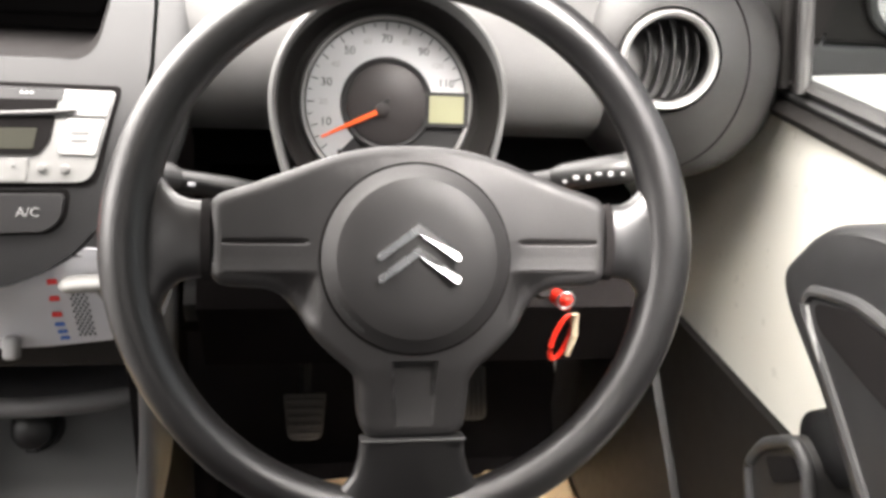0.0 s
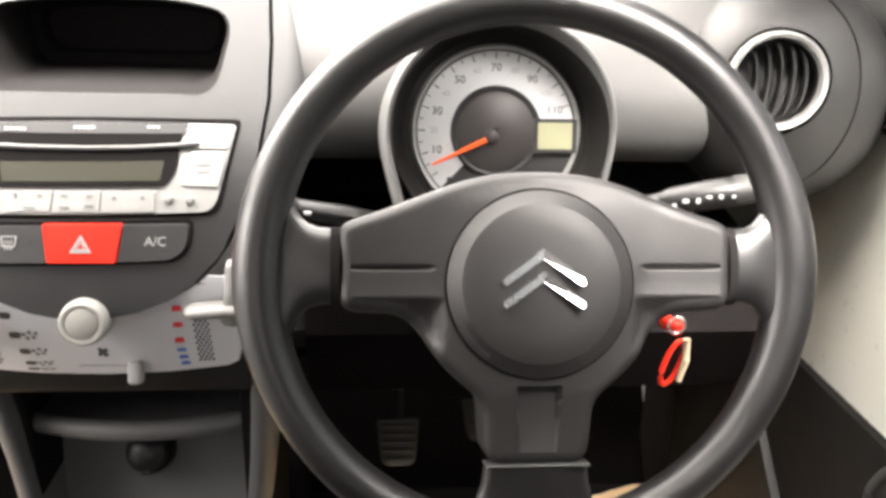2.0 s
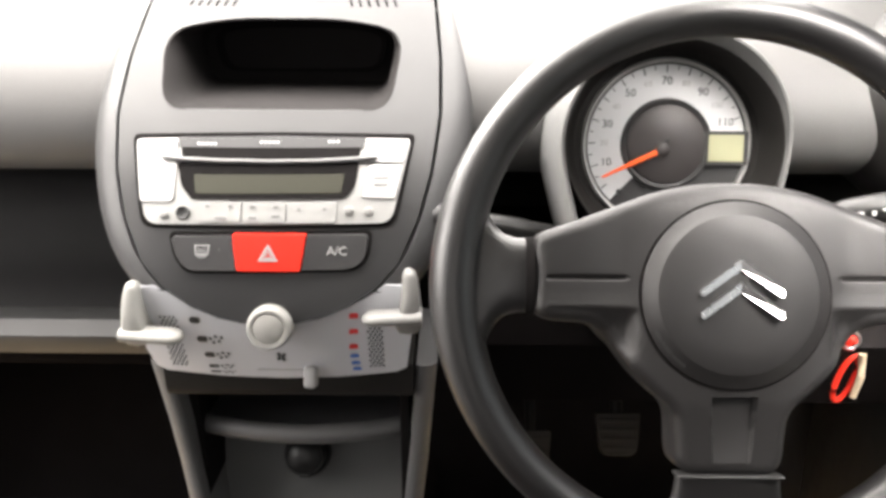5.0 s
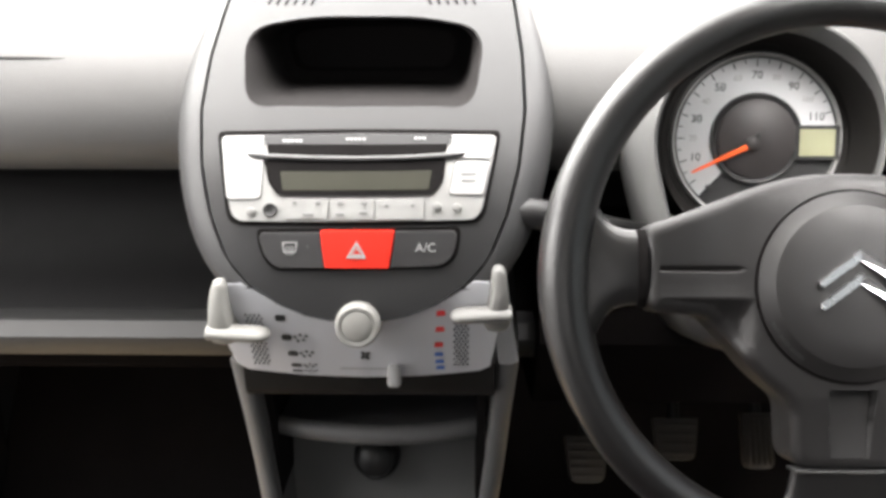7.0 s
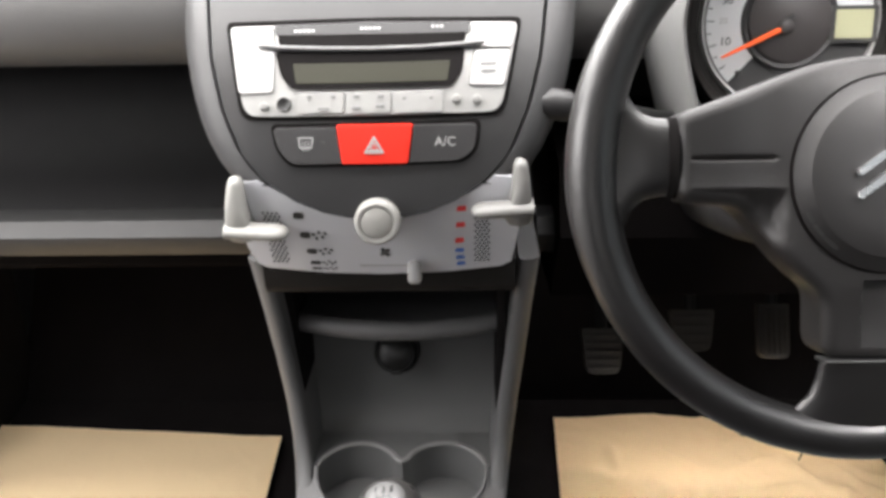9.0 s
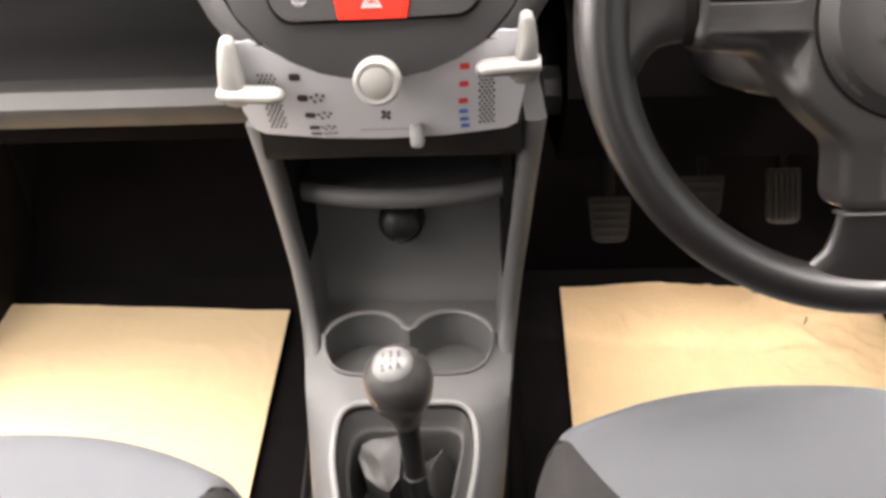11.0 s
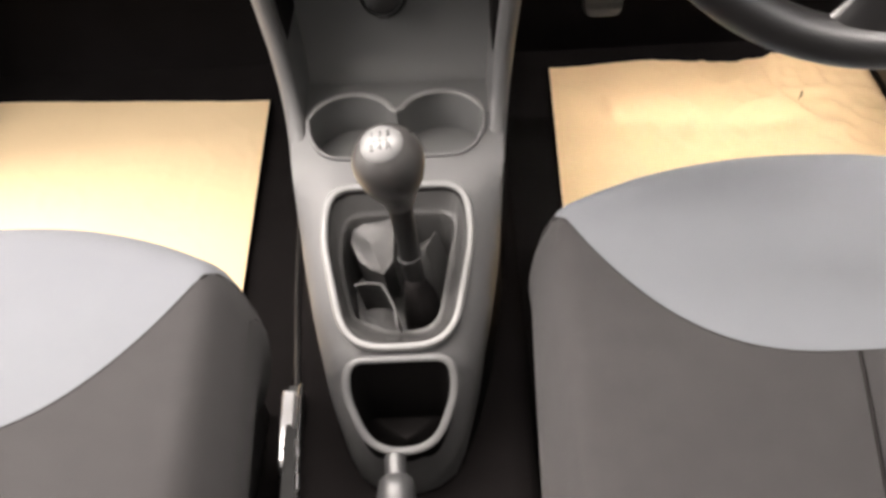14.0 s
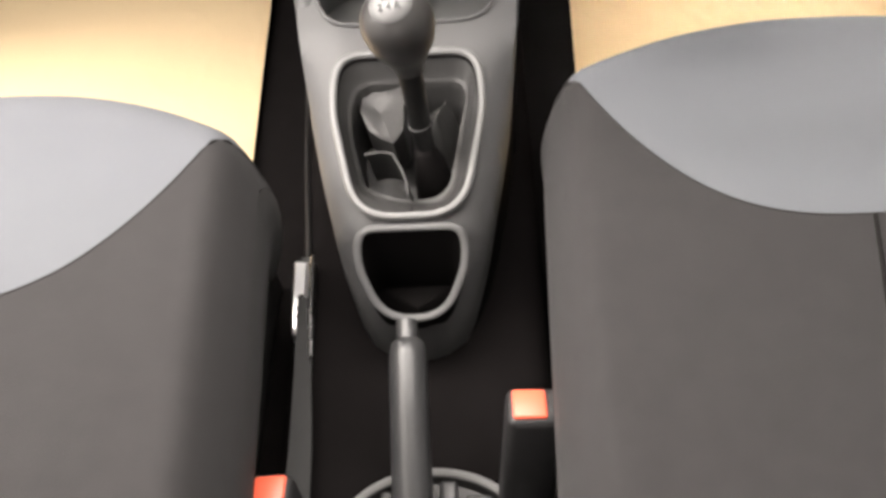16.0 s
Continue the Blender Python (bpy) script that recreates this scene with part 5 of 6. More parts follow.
# tray: back wall, floor and cup holders
tray = [(0.955, 0.43), (0.953, 0.40), (0.945, 0.35), (0.938, 0.315), (0.928, 0.297), (0.915, 0.291)]
tray_back = [(1.0, 0.291), (1.0, 0.43)]
part("tray_back", loft([[(KX + x, y, z) for y, z in tray + tray_back] for x in span(-0.106, 0.106, 4)]), M_TRAY, console, "dark grey back of the tray", smooth=60)
cupc = 0.0425
arc_l = [(-cupc + 0.0405 * math.cos(radians(a)), 0.857 + 0.0405 * math.sin(radians(a))) for a in span(172, 22, 14)]
arc_r = [(-a, y) for a, y in reversed(arc_l)]
m_edge = arc_l + [(0.0, 0.8685)] + arc_r
fl_out = [(-0.09, 0.861)] + m_edge + [(0.09, 0.861), (0.104, 0.90), (0.104, 0.93), (-0.104, 0.93), (-0.104, 0.90)]
part("tray_floor", panel(fl_out, lambda a, y: (KX + a, y, 0.2915), (0, 0, -0.006)), M_TRAY, console)
part("cup_wall", loft([[(KX + a, y, 0.2915) for a, y in m_edge], [(KX + a * 0.98, 0.857 + (y - 0.857) * 0.94, 0.235) for a, y in m_edge]], closed=False), M_TRAY, console, "curved cup holder walls")
part("cup_rim", tube([(KX + a, y, 0.2925) for a, y in m_edge], [0.0012, 0.0022] + [0.0031] * (len(m_edge) - 4) + [0.0022, 0.0012], 8, flat=0.7), M_RING, console, "light grey cup holder edge")
part("cup_floor", block(KX - 0.088, KX + 0.088, 0.80, 0.92, 0.228, 0.250), M_TRAY, console)
part("cup_front_wall", loft([[(KX + a, y, deck_z(y)) for a, y in mouth_line], [(KX + a * 0.97, y + 0.004, 0.235) for a, y in mouth_line]], closed=False), M_TRAY, console)
part("mouth_edge", tube([(KX + a, y - 0.0005, deck_z(y) + 0.0004) for a, y in mouth_line], 0.0022, 8), M_CONSOLE, console)
# shelf over the tray
lipv = []
for x in [-0.1005, -0.0995, -0.097] + span(-0.092, 0.097, 16) + [0.102, 0.1045, 0.1055]:
    u = (x - 0.0025) / 0.103
    q = 1 - u * u
    k = math.sqrt(max(0.02, 1 - max(0.0, (abs(u) - 0.93) / 0.07) ** 2))
    y0, zm = 0.890 - 0.018 * q, 0.4375 - 0.003 * q
    lipv.append([(KX + x, y0 + 0.010, zm + 0.0095 * k), (KX + x, y0 + 0.002, zm + 0.006 * k), (KX + x, y0, zm), (KX + x, y0 + 0.004, zm - 0.008 * k), (KX + x, y0 + 0.018, zm - 0.012 * k), (KX + x, 0.99, zm - 0.010), (KX + x, 0.99, zm - 0.002), (KX + x, y0 + 0.02, zm + 0.004 * k)])
part("shelf_lip", loft(lipv), M_CONSOLE, console, "grey curved shelf lip", smooth=60)
part("shelf_cavity", loft([[(KX + x, y, z) for y, z in ((0.99, 0.44), (1.03, 0.44), (1.03, 0.545), (0.86, 0.545), (0.86, 0.535), (0.99, 0.535))] for x in (-0.10, 0.10)]), M_BLACK, console, "black cavity above the shelf")
part("brow", loft([[(KX + x, y, z) for y, z in ((0.836, 0.530), (0.838, 0.504), (0.843, 0.4965), (0.856, 0.4945), (0.90, 0.500), (0.90, 0.535))] for x in span(-0.108, 0.108, 6)]), M_PILLAR, console, "black edge under the heater panel", smooth=60)

# power socket plug
plug = thing("socket_cover", (0.0, 0.94, 0.36), "round black power socket cover", "socket")
PM = Matrix.Translation((-0.003, 0.938, 0.378)) @ pose(0, 0, 0, 66, 0, 0)
part("ring", lathe([(0.0235, -0.012), (0.0235, 0.002), (0.022, 0.004), (0.0185, 0.002)], 40, PM, cap=False), M_INK, plug)
part("cap", lathe([(0.0192, -0.008), (0.0192, 0.014), (0.0178, 0.0195), (0.0115, 0.0235), (0.0, 0.025)], 40, PM), M_SOCKET, plug, "domed glossy black cap")
part("tab", box(0.012, 0.007, 0.006, 0.002, PM @ Matrix.Translation((0, -0.019, 0.012))), M_INK, plug)

# ---------------------------------------------------------------- gear lever
gear = thing("gear_lever", (0.008, 0.72, 0.24), "grey gear knob over a black vinyl gaiter", "gear lever")
part("gaiter_ring", tube([(KX + a, y, deck_z(y) + 0.002) for a, y in ring_shape(1.0)], 0.0036, 10, True), M_RING, gear, "light grey gaiter surround")
part("ring_gap", tube([(KX + a, y, deck_z(y) + 0.0006) for a, y in ring_shape(0.955)], 0.0016, 8, True), M_HOLE, gear, "dark gap inside the surround")
SH = (0.012, 0.716)


def ridge(x, y, pts, wide):
    """1 on a polyline, falling straight to 0 at the given distance."""
    best = 9.0
    for (x0, y0), (x1, y1) in zip(pts, pts[1:]):
        dx, dy = x1 - x0, y1 - y0
        t = max(0.0, min(1.0, ((x - x0) * dx + (y - y0) * dy) / (dx * dx + dy * dy)))
        best = min(best, math.hypot(x - x0 - t * dx, y - y0 - t * dy))
    return max(0.0, 1 - best / wide)


def gaiter_z(x, y, f):
    """Sloping vinyl band, then a slack pocket with crumpled folds."""
    a = x - KX
    side = 0.17 + 0.19 * ease(a - 1.2 * (y - 0.715), -0.02, 0.03)
    z = deck_z(y) - 0.016 * ease(f, 0.0, side) - 0.062 * ease(f, side, side + 0.10)
    inner = ease(f, side + 0.04, side + 0.14)
    z += inner * 0.055 * ridge(a, y, [(0.034, 0.768), (0.024, 0.750)], 0.020)
    z += 0.006 * noise.noise((x * 55, y * 55, 3.1)) * inner + 0.0022 * noise.noise((x * 40, y * 40, 7.7)) * ease(f, 0.02, 0.2)
    return z


gv = []
rim0 = ring_shape(0.985, 24)
for f in span(0.0, 0.97, 70):
    gv.append([(x, y, gaiter_z(x, y, f)) for x, y in [(KX + a * (1 - f) + (SH[0] - KX) * f, y * (1 - f) + SH[1] * f) for a, y in rim0]])
part("gaiter", loft(gv, caps=False), M_LEATHER, gear, "crumpled black vinyl gaiter", smooth=42)
fa = bmesh.new()
fv = [fa.verts.new(p) for p in ((-0.040, 0.776, 0.233), (-0.010, 0.784, 0.239), (-0.001, 0.770, 0.243), (-0.024, 0.757, 0.226), (-0.0415, 0.756, 0.231), (-0.002, 0.727, 0.232), (-0.011, 0.719, 0.224), (-0.034, 0.738, 0.222))]
for q in ((0, 1, 2, 3), (0, 3, 4), (3, 2, 5), (3, 5, 6), (4, 3, 6, 7)):
    fa.faces.new([fv[k] for k in q])
bmesh.ops.subdivide_edges(fa, edges=fa.edges[:], cuts=3, smooth=0.25, use_grid_fill=True)
got = bmesh.ops.extrude_edge_only(fa, edges=[e for e in fa.edges if e.is_boundary])["geom"]
for v in fa.verts:
    v.co.z += 0.0035 * noise.noise((v.co.x * 90, v.co.y * 90, 1.3))
for v in [g for g in got if isinstance(g, bmesh.types.BMVert)]:
    v.co += Vector((0.004, 0.004, -0.045))
part("gaiter_fold", fa, M_LEATHER, gear, "shiny crumpled flap of the gaiter", smooth=24)
c1 = [Vector((-0.036, 0.708, 0.224)).lerp(Vector((-0.011, 0.7005, 0.2315)), k / 5) + Vector((0, 0.0025 * math.sin(math.pi * k / 5), 0)) for k in range(5)] + [Vector((-0.011, 0.7005, 0.2315)).lerp(Vector((0.003, 0.662, 0.221)), k / 7) + Vector((0.003 * math.sin(math.pi * k / 7), 0, 0)) for k in range(8)]
c2 = [p + Vector((0.002, 0.004, -0.014)) for p in c1]
c3 = [p + Vector((0.003, 0.004, -0.030)) for p in c2]
part("gaiter_fold", loft([c1, c2, c3], closed=False), M_LEATHER, gear, "curled lower fold of the gaiter", smooth=50)
part("fold_edge", tube(c1, 0.0011, 8), M_LEATHER, gear)
part("gaiter_seam", tube([(KX + 0.001, y, gaiter_z(KX + 0.001, y, f) + 0.0004) for y, f in ((0.652, 0.04), (0.658, 0.13), (0.664, 0.22))], 0.0010, 6), M_INK, gear)
# Black dome added round the shaft to give the gaiter's dark inside.
boot = [[(0.0215 + ox + 0.0165 * k * math.cos(a), 0.712 + 0.022 * k * math.sin(a), z) for a in [2 * math.pi * i / 28 for i in range(28)]] for k, ox, z in ((1.15, 0.002, 0.150), (1.0, 0.0, 0.188), (0.85, -0.001, 0.203), (0.66, -0.003, 0.214), (0.55, -0.005, 0.224), (0.4, -0.006, 0.228))]
part("boot", loft(boot), M_HOLE, gear, "black boot added for the shade inside the gaiter", smooth=60)
part("shaft", tube([(0.0185, 0.712, 0.205), (0.0145, 0.715, 0.255), (0.0135, 0.7165, 0.275), (0.010, 0.7175, 0.322)], [0.0085, 0.0092, 0.0096, 0.0105], 14), M_SOCKET, gear, "black lever shaft")
part("shaft_ring", lathe([(0.0094, -0.001), (0.0108, -0.0008), (0.0108, 0.0008), (0.0094, 0.001)], 24, Matrix.Translation((0.0148, 0.715, 0.252)) @ pose(0, 0, 0, -3, -8, 0), cap=False), M_FLANK, gear, "thin grey ring at the foot of the shaft")
KM = Matrix.Translation((0.006, 0.7185, 0.357)) @ pose(0, 0, 0, -3, -7, 0) @ Matrix.Diagonal((1.07, 1.07, 1.08, 1))
knob = part("knob", lathe([(0.0, 0.0268), (0.006, 0.0263), (0.012, 0.0243), (0.018, 0.0205), (0.0225, 0.0152), (0.0256, 0.009), (0.0270, 0.003), (0.0265, -0.006), (0.0235, -0.0165), (0.0180, -0.0265), (0.0130, -0.035), (0.0112, -0.042), (0.0, -0.042)], 40, KM), M_KNOB, gear, "grey pear-shaped knob", smooth=60)
KT = KM @ pose(0, 0, 0, 20, 0, 0)
part("knob_cap", lathe([(0.0, 0.0276), (0.006, 0.0275), (0.0105, 0.0264), (0.0150, 0.0236), (0.0158, 0.0216)], 32, KT), M_KNOBTOP, knob, "grey top disc")
for digits, dy in (("1 3 5", 0.0048), ("2 4 R", -0.0062)):
    part("shift_digits", lettering(digits, 0.0075, KT @ Matrix.Translation((0, dy, 0.0274)) @ pose(0, 0, 0, -7 if dy > 0 else 9, 0, 0), 0.0005), M_INK, knob, smooth=0)
part("shift_gate", box(0.0105, 0.0005, 0.001, 0.0001, KT @ Matrix.Translation((0, -0.0007, 0.0273)), 1), M_INK, knob)
for gx in (-0.005, 0.0, 0.005):
    part("shift_gate", box(0.0005, 0.0036, 0.001, 0.0001, KT @ Matrix.Translation((gx, -0.0007, 0.0273)), 1), M_INK, knob)

# ---------------------------------------------------------------- handbrake
hb = thing("handbrake", (0.004, 0.45, 0.10), "dark grey handbrake lever with black release button", "handbrake")
axis = [(0.001, 0.553, 0.196), (0.0015, 0.545, 0.1945), (0.002, 0.533, 0.192), (0.003, 0.48, 0.178), (0.005, 0.41, 0.158), (0.007, 0.30, 0.12)]
part("release_button", tube([(0.001, 0.5535, 0.1962), axis[0], (0.001, 0.551, 0.1957), axis[2]], [0.0066, 0.0082, 0.0086, 0.0086], 20), M_GRIP, hb, "glossy dark push button")
part("grip", tube([(0.0018, 0.537, 0.193), (0.002, 0.534, 0.1922), (0.002, 0.523, 0.1895), axis[3], axis[4], axis[5]], [0.0100, 0.0134, 0.0152, 0.0150, 0.0152, 0.015], 24), M_GRIP, hb, "dark grey grained grip")
part("boot_frame", tube([(0.015 + 0.075 * math.cos(a), 0.410 + 0.055 * math.sin(a), 0.102) for a in [2 * math.pi * k / 48 for k in range(48)]], 0.0038, 8, True), M_RING, hb, "grey rim of the base")
part("boot", loft([[(0.015 + rx * math.cos(a), 0.410 + ry * math.sin(a), z) for a in [2 * math.pi * k / 40 for k in range(40)]] for rx, ry, z in ((0.078, 0.058, 0.084), (0.076, 0.056, 0.103), (0.071, 0.051, 0.103), (0.067, 0.047, 0.096), (0.0, 0.0, 0.096))], caps=False), M_BLACK, hb, "black sunken base plate")
part("hinge_cheek", block(0.022, 0.036, 0.38, 0.452, 0.094, 0.118, 0.003), M_GRIP, hb, "grey-blue hinge cheek")
part("hinge_cheek", block(-0.026, -0.014, 0.38, 0.446, 0.094, 0.114, 0.003), M_BLACK, hb)
part("cable_clip", box(0.022, 0.014, 0.010, 0.003, Matrix.Translation((0.053, 0.437, 0.101))), M_GRIP, hb, "small grey clip")

# ---------------------------------------------------------------- seats
SEAT_W = 0.228
SEAT_FLARE = [0.95, 0.095]   # width at the front edge and its gain to the rear


def seat_surf(u, v):
    """Cushion top: u across -1..1, v 0 at the front edge .. 1 at the back."""
    au = abs(u)
    front = 0.070 * (1 - au ** 2.1)
    x = SEAT_W * u * (SEAT_FLARE[0] + SEAT_FLARE[1] * v ** 0.8)
    y = front - v * (0.52 + front)
    z = -0.014 * v
    if au > 0.87:
        z -= 0.052 * ((au - 0.87) / 0.13) ** 2.2
    if v < 0.10:
        z -= 0.05 * ((0.10 - v) / 0.10) ** 2
    z += 0.0011 * noise.noise((x * 14, y * 14, 2.0)) * (1 - au ** 6)
    return (x, y, z)


def seat_split(u, n):
    """Where the pale front panel ends."""
    return 0.405 * (1 - min(1.0, abs(u) / 0.97) ** n) + 0.006


def cushion_bm(dark, n):
    bm = bmesh.new()
    us = [math.copysign(1 - (1 - abs(q)) ** 1.3, q) for q in span(-1, 1, 48)]
    grid = []
    for u in us:
        c = seat_split(u, n)
        vs = span(0.0, c, 16) if not dark else span(c, 1.0, 36)
        grid.append([bm.verts.new(seat_surf(u, v)) for v in vs])
    for a, b in zip(grid, grid[1:]):
        for k in range(len(a) - 1):
            bm.faces.new((a[k], b[k], b[k + 1], a[k + 1]))
    return bm


def skirt_bm():
    """Cushion sides, from the back edge round the front and back again."""
    loop = [seat_surf(-1, v) for v in span(1.0, 0.0, 24)] + [seat_surf(u, 0.0) for u in [math.copysign(1 - (1 - abs(q)) ** 1.3, q) for q in span(-1, 1, 48)][1:-1]] + [seat_surf(1, v) for v in span(0.0, 1.0, 24)]
    pts = [Vector(p) for p in loop]
    nor = []
    for i in range(len(pts)):
        d = Vector((0, 0, 0))
        for k in range(1, 5):
            d += pts[min(len(pts) - 1, i + k)] - pts[max(0, i - k)]
        nor.append(Vector((-d.y, d.x, 0)).normalized())
    rows = []
    for dz, out in ((0.0, 0.0), (-0.012, 0.0015), (-0.03, 0.001), (-0.055, -0.002), (-0.085, -0.010), (-0.115, -0.022), (-0.14, -0.04)):
        rows.append([p + n * out + Vector((0, 0, dz)) for p, n in zip(pts, nor)])
    return loft(rows, closed=False)


def build_seat(x, y, z, n, label):
    st = thing("front_seat", (x, y, 0.0), label, "seat", "front seats")
    Tm = Matrix.Translation((x, y, z))
    cushion = part("cushion", move(cushion_bm(True, n), Tm), M_SEAT_D, st, "dark taupe woven cushion", smooth=70)
    part("front_panel", move(cushion_bm(False, n), Tm), M_SEAT_L, st, "pale grey fabric front panel", smooth=70)
    part("cushion_side", move(skirt_bm(), Tm), M_SEAT_D, st, smooth=70)
    part("panel_seam", move(tube([Vector(seat_surf(u, seat_split(u, n))) + Vector((0, 0, -0.0006)) for u in span(-0.985, 0.985, 60)], 0.0013, 6), Tm), M_SEAT_D, st)
    part("centre_seam", move(tube([Vector(seat_surf(-0.06 - 0.47 * (v - 0.425), v)) + Vector((0, 0, -0.0004)) for v in span(0.412, 0.98, 24)], 0.0017, 8), Tm), M_HOLE, cushion, "dark stitched seam")
    part("base", move(block(-0.185, 0.185, -0.50, 0.0, -0.27, -0.10, 0.02), Tm), M_BLACK, st, "black seat base")
    for s in (-1, 1):
        part("runner", move(block(s * 0.15 - 0.02, s * 0.15 + 0.02, -0.45, 0.05, -z, -0.25, 0.006), Tm), M_BLACK, st, "black seat runner")
    backs = []
    for h, yb, hw, th in ((0.02, -0.52, 0.205, 0.05), (0.12, -0.555, 0.235, 0.06), (0.32, -0.62, 0.235, 0.06), (0.52, -0.69, 0.205, 0.05), (0.60, -0.72, 0.16, 0.035)):
        backs.append([(hw * math.copysign(abs(math.cos(a)) ** 0.5, math.cos(a)), yb - 0.06 + th * math.copysign(abs(math.sin(a)) ** 0.7, math.sin(a)), h) for a in [2 * math.pi * k / 32 for k in range(32)]])
    part("backrest", move(loft(backs), Tm), M_SEAT_D, st, "dark taupe backrest", smooth=70)
    part("head_restraint", move(box(0.22, 0.07, 0.15, 0.03, Matrix.Translation((0, -0.79, 0.69))), Tm), M_SEAT_D, st)
    return st


build_seat(0.338, 0.724, 0.318, 2.9, "driver's seat in dark taupe and pale grey fabric")
SEAT_FLARE[:] = [0.925, 0.12]
build_seat(-0.327, 0.676, 0.318, 2.5, "passenger seat in dark taupe and pale grey fabric")


def buckle(x, y, z, lean, side, label):
    b = thing("belt_buckle", (x, y, z - 0.10), label, "seat belt buckle", "belt buckles")
    m = Matrix.Translation((x, y, z)) @ pose(0, 0, 0, -9, lean, 0)
    buckle_body = part("body", box(0.041, 0.032, 0.16, 0.007, m @ Matrix.Translation((0, 0, -0.075))), M_CHAR, b, "black buckle body")
    part("release_button", box(0.0235, 0.0235, 0.006, 0.002, m @ Matrix.Translation((-0.0045 * side, 0.0, 0.004))), mat_button, buckle_body, "orange-red release button")
    part("slot", box(0.0055, 0.018, 0.004, 0.001, m @ Matrix.Translation((0.0118 * side, 0.0, 0.0040)), 1), M_INK, buckle_body)
    part("tongue_guide", box(0.0028, 0.008, 0.005, 0.001, m @ Matrix.Translation((0.0135 * side, 0.004, 0.0048)), 1), M_CHROME, buckle_body, "bright metal edge in the slot")
    part("stalk", tube([m @ Vector((0, 0, -0.10)), m @ Vector((0, -0.01, -0.22))], [0.010, 0.008], 10), M_BLACK, b)
    return b


mat_button = mat("button_orange_red", (0.85, 0.13, 0.07), 0.35)
buckle(0.0955, 0.459, 0.226, 3, 1, "black seat belt buckle with red button beside the driver's seat")
buckle(-0.097, 0.414, 0.195, -4, -1, "black seat belt buckle with red button beside the passenger seat")

anchor = thing("seat_side_rail", (-0.10, 0.60, 0.085), "chromed seat rail end with black strap", "seat rail")
part("rail", loft([[(x + dx, y, z + dz) for dx, dz in ((-0.006, 0), (0.006, 0), (0.006, 0.016), (-0.006, 0.016))] for x, y, z in ((-0.108, 0.69, 0.085), (-0.100, 0.52, 0.083), (-0.095, 0.30, 0.083))]), M_GRIP, anchor, "dark steel rail")
part("cover", loft([[(x + dx, y, z + dz) for dx, dz in ((-0.0075, 0), (0.0055, 0), (0.0055, 0.018), (0.0035, 0.021), (-0.0055, 0.023), (-0.0075, 0.020))] for x, y, z in ((-0.1105, 0.677, 0.089), (-0.1090, 0.640, 0.089), (-0.1065, 0.604, 0.0885), (-0.1060, 0.598, 0.084))]), M_STEEL, anchor, "polished steel end plate")
part("rod", tube([(-0.0995, 0.683, 0.112), (-0.0995, 0.676, 0.114), (-0.0965, 0.62, 0.1165), (-0.0905, 0.565, 0.1215)], [0.0022, 0.0028, 0.0024, 0.0016], 10), M_CHROME, anchor, "bright adjusting rod")
part("strap", loft([[(x - w_ * 0.5, y, z), (x + w_ * 0.5, y, z), (x + w_ * 0.5, y, z + 0.004), (x - w_ * 0.5, y, z + 0.004)] for x, y, z, w_ in ((-0.1045, 0.632, 0.1125, 0.009), (-0.1015, 0.600, 0.114, 0.012), (-0.0965, 0.55, 0.117, 0.015), (-0.0915, 0.48, 0.120, 0.019), (-0.0895, 0.42, 0.122, 0.021), (-0.088, 0.30, 0.12, 0.021))]), M_WEB, anchor, "black strap")
for yy in (0.636, 0.624, 0.615):
    part("rivet", lathe([(0, 0.002), (0.002, 0.0018), (0.0036, 0.0)], 12, Matrix.Translation((-0.1075, yy, 0.1115))), M_INK, anchor)
strip = thing("carpet_edge_strip", (-0.13, 0.85, 0.03), "thin black plastic strip along the carpeted tunnel", "trim strip")
part("strip", tube([(-0.110, 0.70, 0.086), (-0.128, 0.84, 0.066), (-0.141, 0.96, 0.046), (-0.158, 1.12, 0.022), (-0.170, 1.24, 0.010)], 0.0030, 8), M_BLACK, strip)

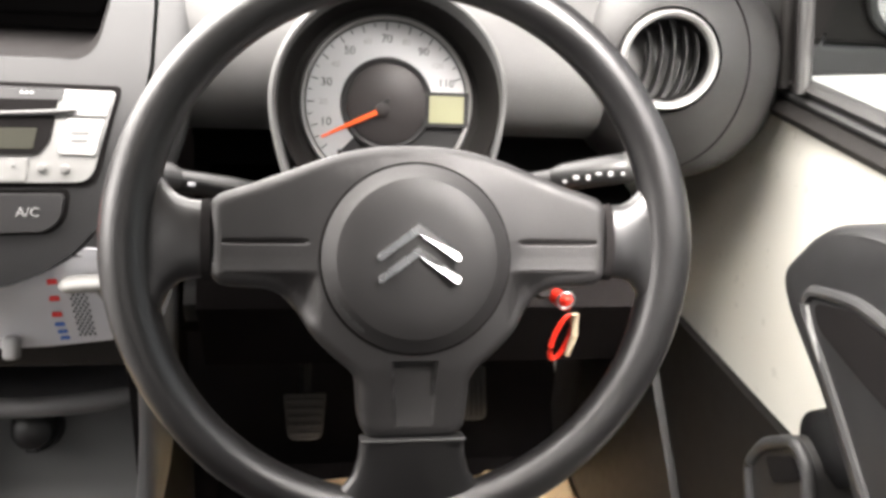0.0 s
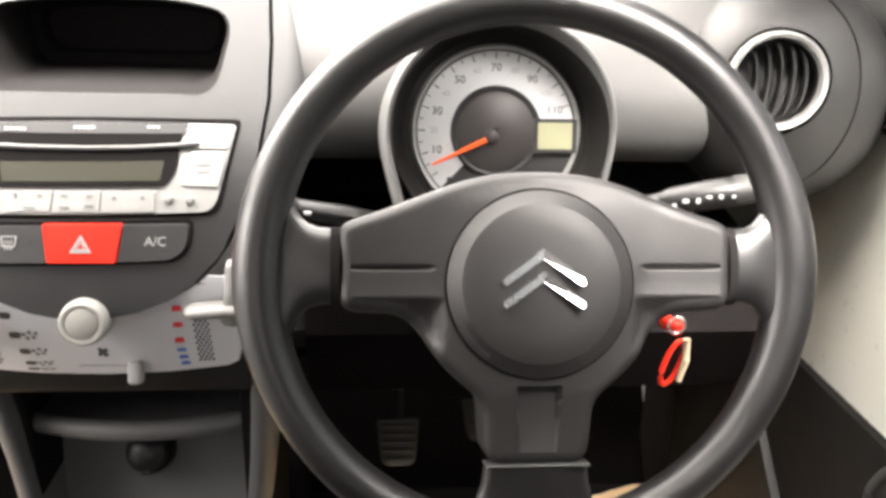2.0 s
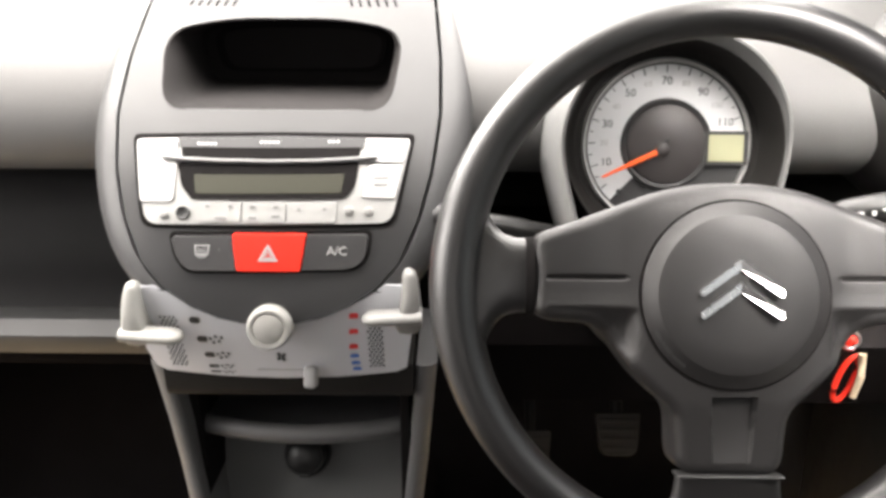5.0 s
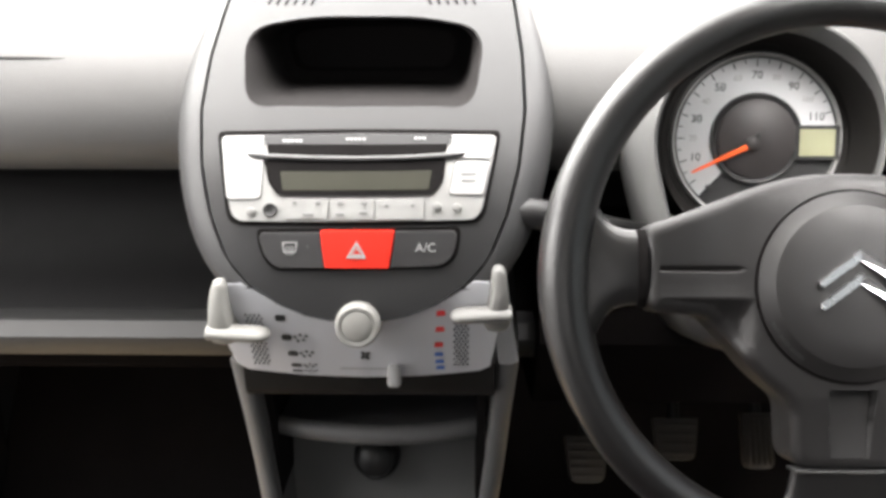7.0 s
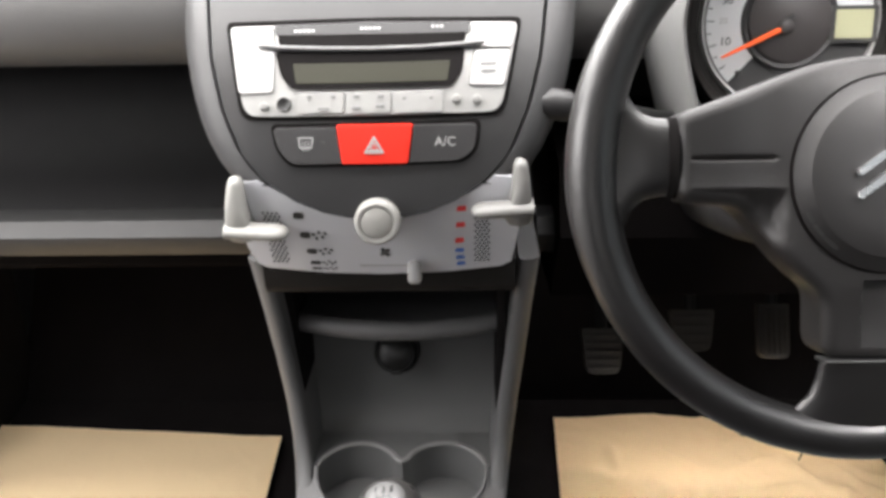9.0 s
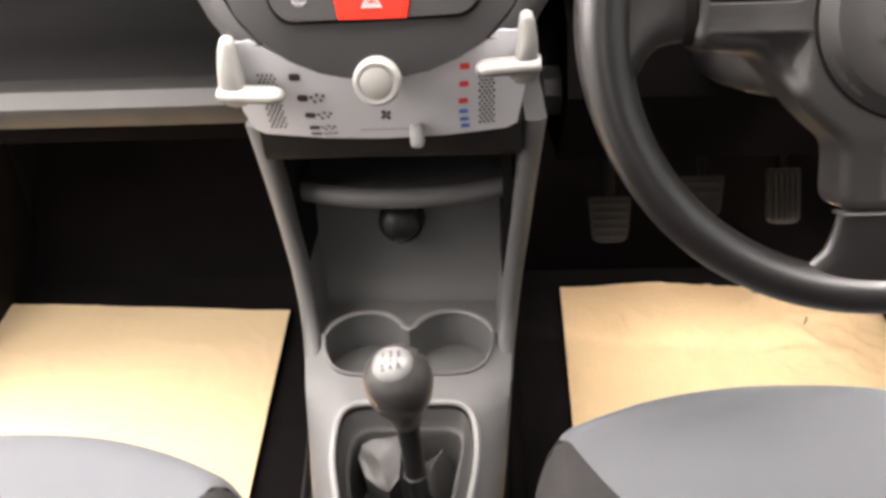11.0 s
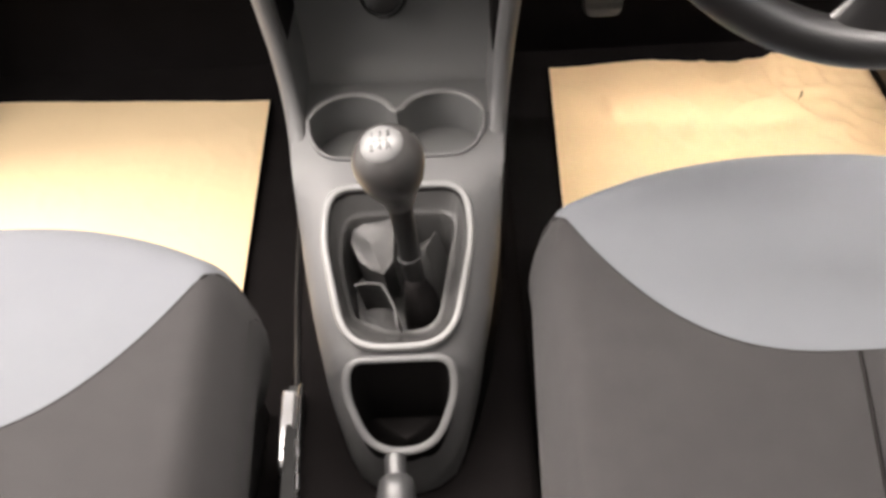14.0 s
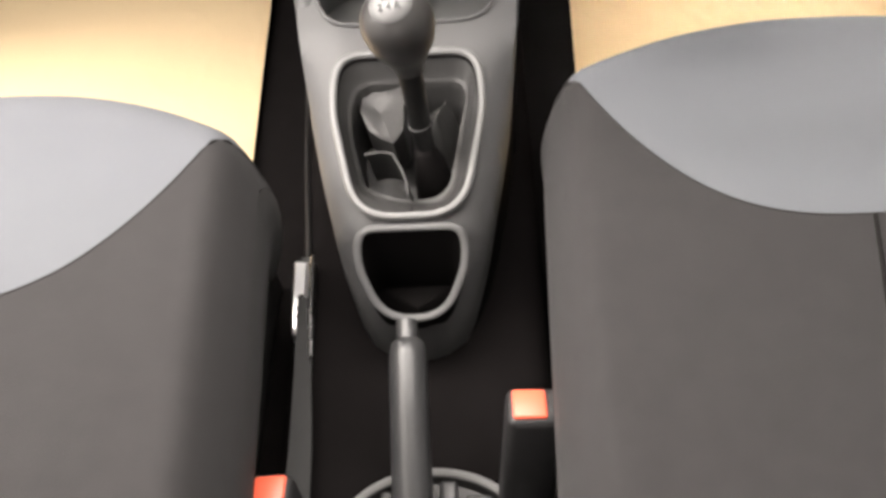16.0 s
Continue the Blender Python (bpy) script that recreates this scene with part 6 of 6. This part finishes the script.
# ---------------------------------------------------------------- paper mats
def paper_mat(name, corners, seed, amp, label, top_wave, paper, creases=()):
    """A protective paper sheet on the carpet, creased."""
    c = [Vector((*q, 0)) for q in corners]   # front-left, front-right, rear-right, rear-left
    bm = bmesh.new()
    n, k = 90, 110
    rows = []
    for i in range(n + 1):
        u = i / n
        r = []
        for j in range(k + 1):
            v = j / k
            p = (c[0] * (1 - u) + c[1] * u) * (1 - v) + (c[3] * (1 - u) + c[2] * u) * v
            w1 = noise.noise((p.x * 5 + seed, p.y * 5, 0.3)) * 0.006
            cr = abs(noise.noise((p.x * 13 + seed * 2 + 0.6 * noise.noise((p.x * 8, p.y * 8, 6.1)), p.y * 15, 1.7)))
            cr2 = abs(noise.noise((p.x * 34 - seed, p.y * 31, 4.7)))
            worn = amp * (0.25 + 0.75 * min(1.0, max(0.0, (p.x - 0.33) / 0.2))) if amp > 0.5 else amp
            z = 0.012 + amp * w1 + worn * (0.010 * (0.16 - min(0.16, cr)) * 3 + 0.0038 * (0.2 - min(0.2, cr2)) * 3)
            p.y += top_wave * (1 - v) ** 6 * 0.02 * noise.noise((p.x * 7 + seed, 0.2, 9.0))
            if amp > 0.5:
                p.y += 0.03 * (1 - v) ** 6 * min(1.0, max(0.0, (p.x - 0.53) / 0.12))
            for line in creases:
                z += 0.006 * ridge(p.x, p.y, line, 0.014)
            z += 0.30 * max(0.0, p.y - 1.36)
            r.append(bm.verts.new((p.x, p.y, max(0.004, z))))
        rows.append(r)
    for a, b in zip(rows, rows[1:]):
        for j in range(k):
            bm.faces.new((a[j], b[j], b[j + 1], a[j + 1]))
    g = bmesh.ops.extrude_edge_only(bm, edges=[e for e in bm.edges if e.is_boundary])["geom"]
    for v in [q for q in g if isinstance(q, bmesh.types.BMVert)]:
        v.co.z -= 0.0012
    ob = part(name, bm, paper, None, smooth=50)
    return tagged(ob, label, "floor mat", "paper mats")


paper_mat("paper_floor_mat", [(-0.69, 1.315), (-0.226, 1.283), (-0.20, 0.62), (-0.67, 0.62)], 1.0, 0.15, "smooth cream paper floor mat on the black carpet", 0.2, M_PAPER)
driver_mat = paper_mat("paper_floor_mat", [(0.207, 1.332), (0.685, 1.335), (0.685, 0.62), (0.178, 0.62)], 5.0, 1.0, "creased brown paper floor mat on the black carpet", 1.0, M_PAPER_BROWN, [[(0.520, 1.300), (0.527, 1.245), (0.548, 1.205), (0.572, 1.155), (0.61, 1.15)], [(0.60, 1.21), (0.632, 1.165), (0.672, 1.13)], [(0.285, 1.25), (0.292, 1.20)], [(0.36, 1.24), (0.41, 1.20), (0.39, 1.15)]])
tear = loft([[(x, y, 0.0245 + dz) for dz in (0.0, 0.001)] + [(x + w_, y + 0.3 * w_, 0.0245 + dz) for dz in (0.001, 0.0)] for x, y, w_ in ((0.5525, 1.2060, 0.0008), (0.5560, 1.2120, 0.0030), (0.5600, 1.2190, 0.0036), (0.5640, 1.2270, 0.0008))])
part("tear", tear, M_HOLE, driver_mat, "small dark tear in the paper")
